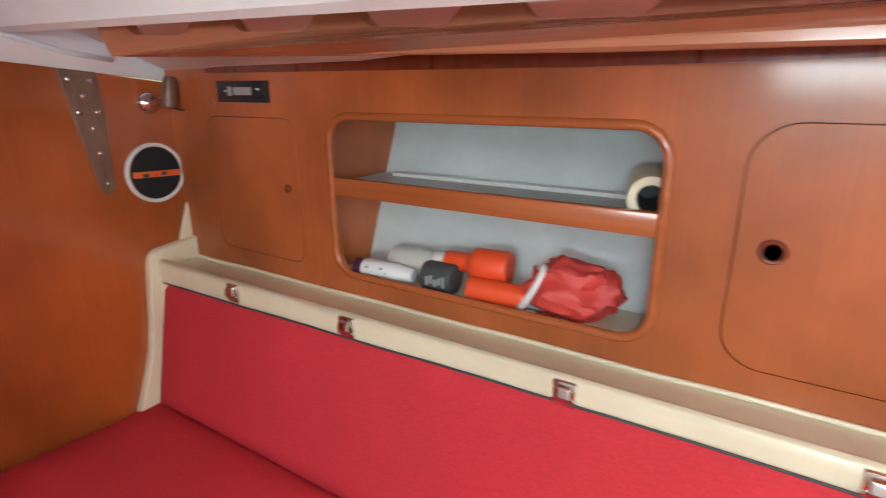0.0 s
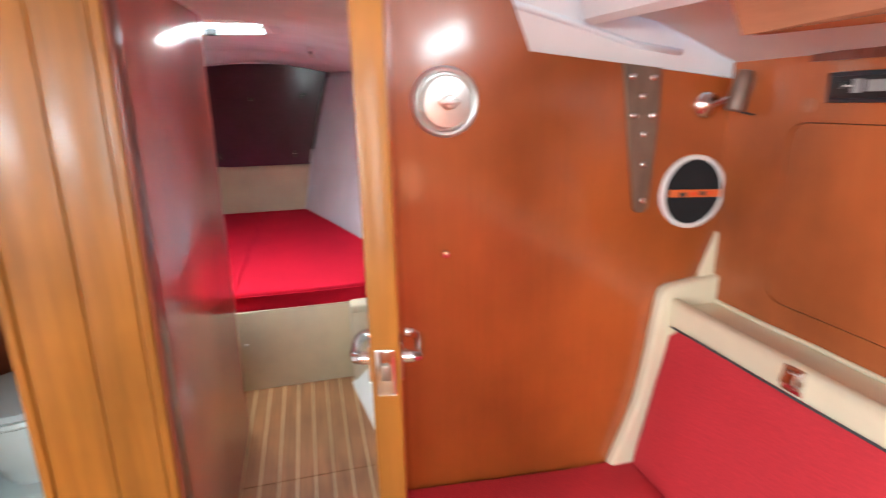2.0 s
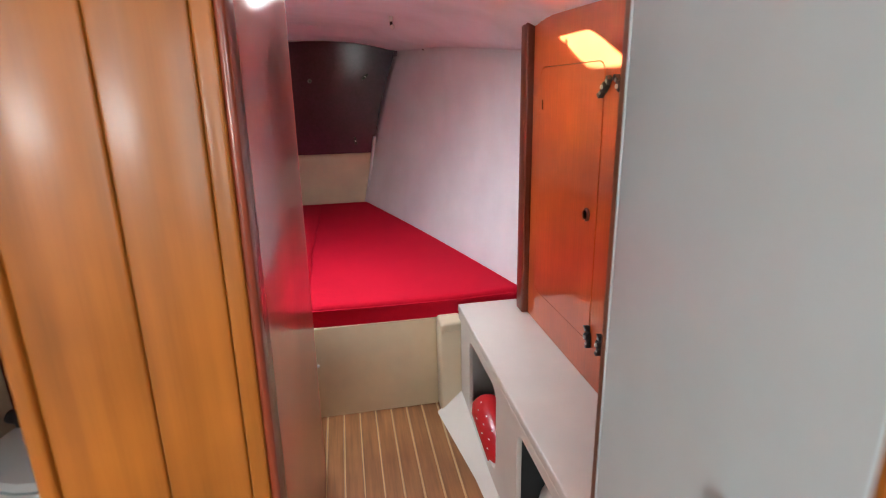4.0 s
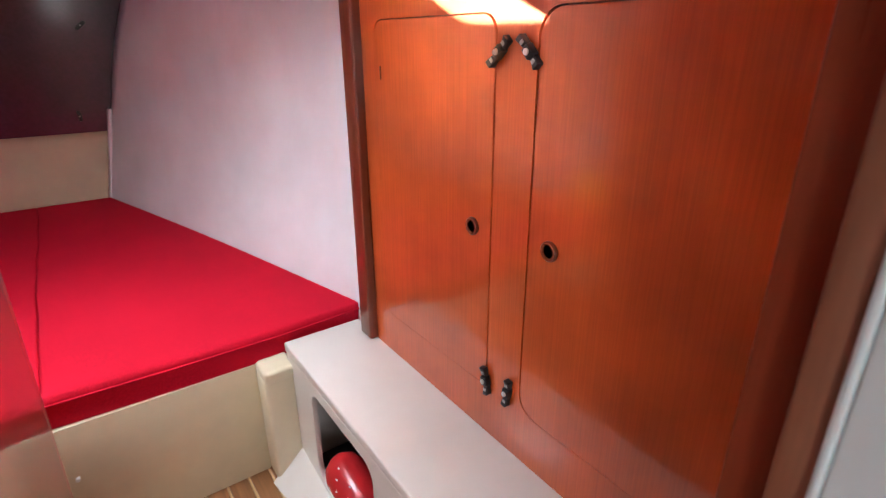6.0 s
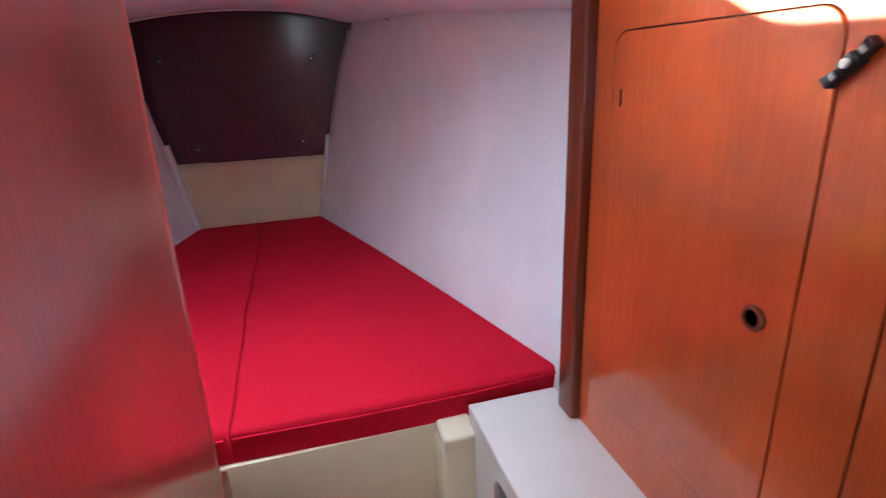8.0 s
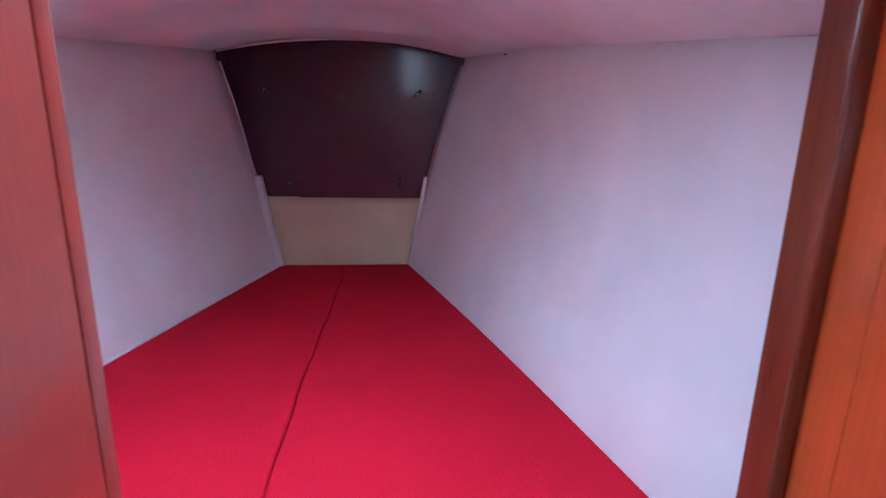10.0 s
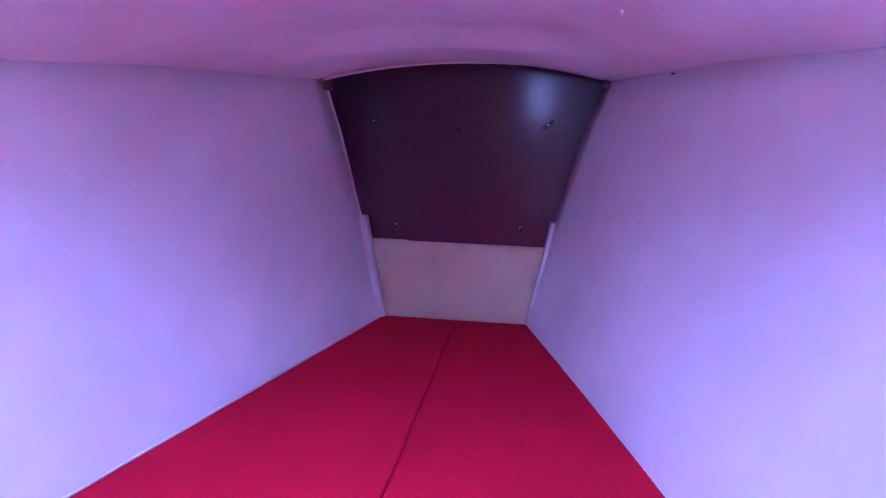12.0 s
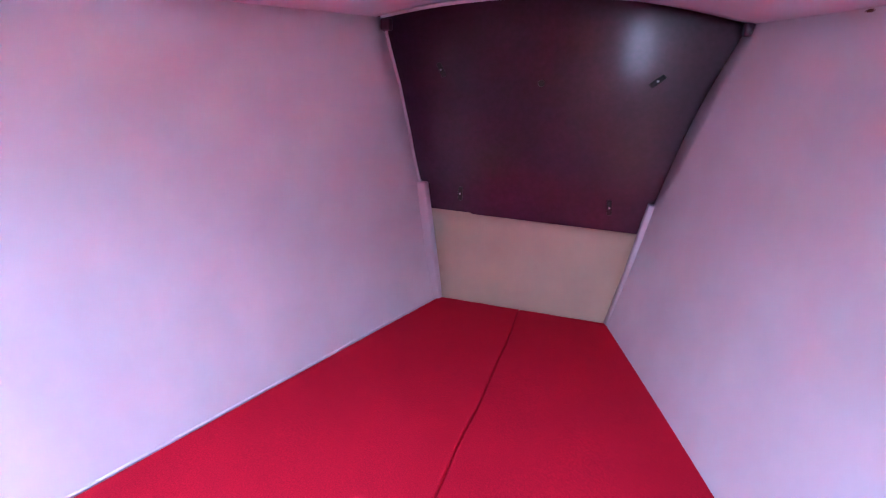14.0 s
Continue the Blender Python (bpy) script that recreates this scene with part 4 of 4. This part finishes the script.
part("core", moved(block((0.004, -0.0128, 0.062), (W - 0.004, 0.0128, 1.658), 0), dm), WOOD_LIGHT, door)
part("wood_face", moved(block((0.002, 0.013, 0.06), (W - 0.004, 0.018, 1.66), 0.001, 1), dm), WOOD, door)
part("edge_lipping", moved(block((W - 0.0035, -0.019, 0.06), (W + 0.006, 0.019, 1.66), 0.003), dm), WOOD_LIGHT, door, "honey-coloured edge lipping")
part("hinge_lipping", moved(block((-0.006, -0.019, 0.06), (0.0015, 0.017, 1.66), 0.003), dm), DOORWHITE, door, "worn white painted hinge edge")
lock = part("lock_plate", moved(block((W + 0.0062, -0.013, 0.920), (W + 0.009, 0.013, 0.985), 0.002), dm), CHROME, door, "chrome lock plate")
part("latch_bolt", moved(block((W + 0.0092, -0.006, 0.944), (W + 0.015, 0.006, 0.966), 0.002), dm), STEEL, lock)
for s in (-1, 1):
    h2 = part("door_handle", moved(rod((W - 0.03, s * 0.0185, 0.956), (W - 0.03, s * 0.036, 0.956), 0.009), dm), CHROME, door, "chrome lever handle")
    part("lever", tube([tuple(dm @ Vector(q)) for q in ((W - 0.03, s * 0.036, 0.956), (W - 0.032, s * 0.042, 0.955), (W - 0.045, s * 0.0445, 0.953), (W - 0.080, s * 0.0455, 0.952), (W - 0.096, s * 0.043, 0.954), (W - 0.104, s * 0.035, 0.957), (W - 0.104, s * 0.024, 0.959))], 0.0075), CHROME, h2)
    part("rose", moved(block((W - 0.05, s * 0.0182, 0.93), (W - 0.01, s * 0.0222, 0.982), 0.0015, 1), dm), CHROME, door)

# things on the open shelf
SZ = 0.878


def bottle(name, label, profile, m, mat, cap=None, cap_mat=None, cat="bottle"):
    b = thing(name, label, cat)
    part("body", lathe(profile, m), mat, b)
    if cap:
        part("cap", lathe(cap, m), cap_mat, b)
    return b


def lying(y, x, z, ry, rz):
    """A pose whose local z axis lies along the shelf, towards the stern when rz is 0."""
    return Matrix.Translation((x, y, z)) @ pose(0, 0, 0, 90, 0, rz) @ pose(0, 0, 0, 0, ry, 0)


can = bottle("spray_can", "white printed aerosol can with dark base on the shelf", [(0.001, 0.0), (0.020, 0.001), (0.022, 0.006), (0.022, 0.115), (0.018, 0.122), (0.017, 0.145), (0.013, 0.150), (0.001, 0.150)], lying(0.118, WX + 0.036, SZ + 0.024, 0, 4), WHITEP,
             [(0.0225, -0.004), (0.0225, 0.018), (0.0222, 0.018)], PURPLE, "spray can")
for k in range(6):
    q = lying(0.118, WX + 0.036, SZ + 0.024, 0, 4) @ Vector((-0.0195 + 0.002 * (k % 2), 0.010 - 0.008 * (k % 3), 0.035 + 0.013 * k))
    part("print_mark", blob(Matrix.Translation(q) @ Matrix.Diagonal((0.003, 0.005, 0.003, 1)), 1, 0, 1, 2), PURPLE if k % 2 else GREY, can)
bottle("plastic_bottle", "cloudy clear plastic bottle lying behind the spray can", [(0.001, 0.0), (0.030, 0.001), (0.034, 0.01), (0.034, 0.09), (0.025, 0.12), (0.014, 0.135), (0.013, 0.155), (0.001, 0.156)], lying(0.060, WX + 0.100, SZ + 0.036, 0, 0), CLEAR)
bk = thing("black_tub", "dark grey plastic tub with pale printing", "tub")
part("tub_body", lathe([(0.001, 0.0), (0.030, 0.001), (0.033, 0.008), (0.033, 0.070), (0.030, 0.076), (0.001, 0.077)], lying(-0.062, WX + 0.050, SZ + 0.034, 0, 0)), DUSK, bk)
for k in range(5):
    part("print_mark", block((WX + 0.0145 - 0.0002 * k, -0.129 + 0.010 * k, SZ + 0.025 + 0.005 * (k % 2)), (WX + 0.0190, -0.124 + 0.010 * k, SZ + 0.048 - 0.004 * (k % 3)), 0), GREY, bk)
bo = bottle("orange_bottle", "orange plastic bottle with a narrow neck and pale cap", [(0.001, -0.002), (0.020, 0.0), (0.021, 0.005), (0.021, 0.052), (0.023, 0.057), (0.034, 0.066), (0.036, 0.074), (0.036, 0.135), (0.033, 0.145), (0.001, 0.147)], lying(-0.100, WX + 0.078, SZ + 0.066, 7, -2), ORANGE,
            [(0.001, -0.030), (0.015, -0.029), (0.016, -0.024), (0.016, -0.012), (0.019, -0.010), (0.019, -0.003), (0.001, -0.003)], CLEAR)
bottle("orange_flask", "ribbed orange flask with a grey cap on the shelf", [(0.001, 0.0), (0.024, 0.001), (0.026, 0.008)] + [(0.026 - 0.002 * (k % 2), 0.012 + 0.010 * k) for k in range(11)] + [(0.022, 0.125), (0.001, 0.126)], lying(-0.178, WX + 0.036, SZ + 0.028, 0, 6), ORANGE,
       [(0.019, 0.124), (0.020, 0.130), (0.020, 0.158), (0.016, 0.166), (0.001, 0.167)], GREY)
bag = thing("red_drawstring_bag", "crumpled red nylon bag with a white drawstring hem", "bag")
part("pouch", blob(pose(WX + 0.075, -0.385, SZ + 0.053, 0, 8, 12) @ Matrix.Diagonal((0.062, 0.088, 0.056, 1)), 2.4, 0.34, 2.3), REDCLOTH, bag)
part("hem", loop_tube([(WX + 0.048 + 0.032 * math.cos(radians(a)), -0.308 + 0.018 * math.cos(radians(a + 40)) - 0.014 * math.sin(radians(a)), SZ + 0.052 + 0.046 * math.sin(radians(a))) for a in range(0, 360, 24)], 0.007), WHITEP, bag, "white hem")
pr = thing("paper_roll", "roll of pale paper standing end-on on the upper shelf", "roll")
prm = look((WX + 0.030, -0.514, 1.130), (WX + 0.20, -0.475, 1.130)) @ pose(0, 0, 0, 180, 0, 0)
part("roll_body", lathe([(0.0225, 0.0), (0.036, 0.0), (0.0375, 0.004), (0.0375, 0.15), (0.0225, 0.15), (0.0225, 0.0)], prm, caps=False), CREAM, pr)
# Core coloured dark for the shade inside the roll.
part("core", lathe([(0.022, 0.006), (0.022, 0.12), (0.001, 0.12)], prm, caps=False), DUSK, pr)

# ---- head compartment ----
hw = thing("wall_head", "mahogany end wall of the toilet compartment", "wall", kind="structure")
part("end_panel", block((-1.5, 1.78, 0.0), (0.004, 1.80, 1.72), 0), WOOD_DARK, hw)
part("side_panel", block((-1.5, 0.77, 0.0), (-1.48, 1.78, 1.72), 0), LINER, hw)
structure("floor_head", block((-1.48, 0.77, -0.01), (0.003, 1.78, 0.10), 0.01), CREAM, "cream moulded floor of the toilet compartment")
structure("ceiling_head", block((-1.5, 0.766, 1.30), (-0.75, 1.79, 1.33), 0.01), LINER, "white deckhead over the toilet compartment")
# The opening is unseen, added so sky light reaches the toilet compartment.
structure("ceiling_head_inner", plate([(-0.75, 0.77), (0.015, 0.77), (0.015, 1.79), (-0.75, 1.79)], [rounded(-0.58, 1.10, -0.20, 1.48, 0.05)], 0.02, pose(0, 0, 1.71)), LINER, "white deckhead with an added opening that lets sky light in")
structure("wall_head_step", block((-0.77, 0.77, 1.30), (-0.75, 1.79, 1.72), 0), LINER, "white step in the deckhead over the toilet compartment")
cab = thing("vanity_cabinet", "cream moulded cabinet with a dark oval opening", "cabinet")
part("carcass", plate([(1.30, 0.10), (1.775, 0.10), (1.775, 0.875), (1.30, 0.875)], [rounded(1.315, 0.24, 1.475, 0.56, 0.075)], 0.02, Matrix.Translation((-0.822, 0, 0)) @ X_FACE, 0.004), CREAM, cab)
part("front", block((-1.40, 1.29, 0.10), (-0.815, 1.305, 0.875), 0.004), CREAM, cab)
part("top", block((-1.40, 1.285, 0.862), (-0.809, 1.778, 0.885), 0.006), CREAM, cab)
# Dark sheet behind the oval opening, colouring in the cabinet's inner shade.
part("inner", block((-0.89, 1.31, 0.12), (-0.88, 1.77, 0.86), 0), DUSK, cab)
wc = thing("marine_toilet", "white marine toilet with closed lid and black pump fittings", "toilet")
TX, TY, TZ = -0.555, 1.50, 0.105
part("plinth", block((TX - 0.195, TY - 0.17, TZ), (TX + 0.20, TY + 0.17, TZ + 0.09), 0.02, 3), CERAMIC, wc)
part("bowl", lathe([(0.10, 0.0), (0.11, 0.02), (0.125, 0.06), (0.155, 0.10), (0.172, 0.16), (0.176, 0.225), (0.001, 0.226)], pose(TX + 0.03, TY, TZ + 0.09)), CERAMIC, wc)
part("seat", lathe([(0.001, 0.0), (0.178, 0.0), (0.183, 0.008), (0.180, 0.018), (0.001, 0.020)], pose(TX + 0.03, TY, TZ + 0.318)), CERAMIC, wc)
part("lid", lathe([(0.001, 0.0), (0.176, 0.0), (0.182, 0.006), (0.172, 0.020), (0.10, 0.034), (0.001, 0.038)], pose(TX + 0.03, TY, TZ + 0.340)), CERAMIC, wc)
part("pump", lathe([(0.045, 0.0), (0.045, 0.02), (0.034, 0.03), (0.034, 0.19), (0.042, 0.20), (0.042, 0.225), (0.001, 0.23)], pose(TX - 0.16, TY - 0.14, TZ + 0.07)), CERAMIC, wc)
part("pump_cap", block((TX - 0.20, TY - 0.20, TZ + 0.26), (TX - 0.11, TY - 0.10, TZ + 0.295), 0.01), CERAMIC, wc)
part("pump_badge", lathe([(0.001, 0.003), (0.02, 0.002), (0.021, 0.0)], Matrix.Translation((TX - 0.165, TY - 0.201, TZ + 0.278)) @ pose(0, 0, 0, 90, 0, 0)), BLUE, wc)
part("elbow", tube([(TX - 0.15, TY - 0.12, TZ + 0.29), (TX - 0.15, TY - 0.11, TZ + 0.345), (TX - 0.165, TY - 0.10, TZ + 0.36), (TX - 0.19, TY - 0.10, TZ + 0.358)], 0.016), BLACK, wc)
part("elbow", tube([(TX - 0.10, TY + 0.06, TZ + 0.33), (TX - 0.12, TY + 0.08, TZ + 0.375), (TX - 0.15, TY + 0.09, TZ + 0.38)], 0.018), BLACK, wc)
part("hinge_bolt", rod((TX - 0.06, TY - 0.168, TZ + 0.05), (TX - 0.06, TY - 0.176, TZ + 0.05), 0.012), STEEL, wc)

# plain walls that close the saloon behind the camera
structure("wall_aft", plate([(-1.5, 0.0), (1.34, 0.0), (1.34, 1.76), (-1.5, 1.76)], [rounded(-0.45, 0.95, 0.25, 1.70, 0.04)], 0.04, Matrix.Translation((0, -2.33, 0)) @ Y_FACE), WOOD_MATT, "plain mahogany aft bulkhead with the companionway opening")
structure("wall_port", plate([(-2.35, 0.0), (0.76, 0.0), (0.76, 1.72), (-2.35, 1.72)], [rounded(-1.36, 1.29, -0.60, 1.49, 0.06)], 0.03, Matrix.Translation((-1.0, 0, 0)) @ X_FACE), LINER, "plain white port side of the saloon with a window opening")
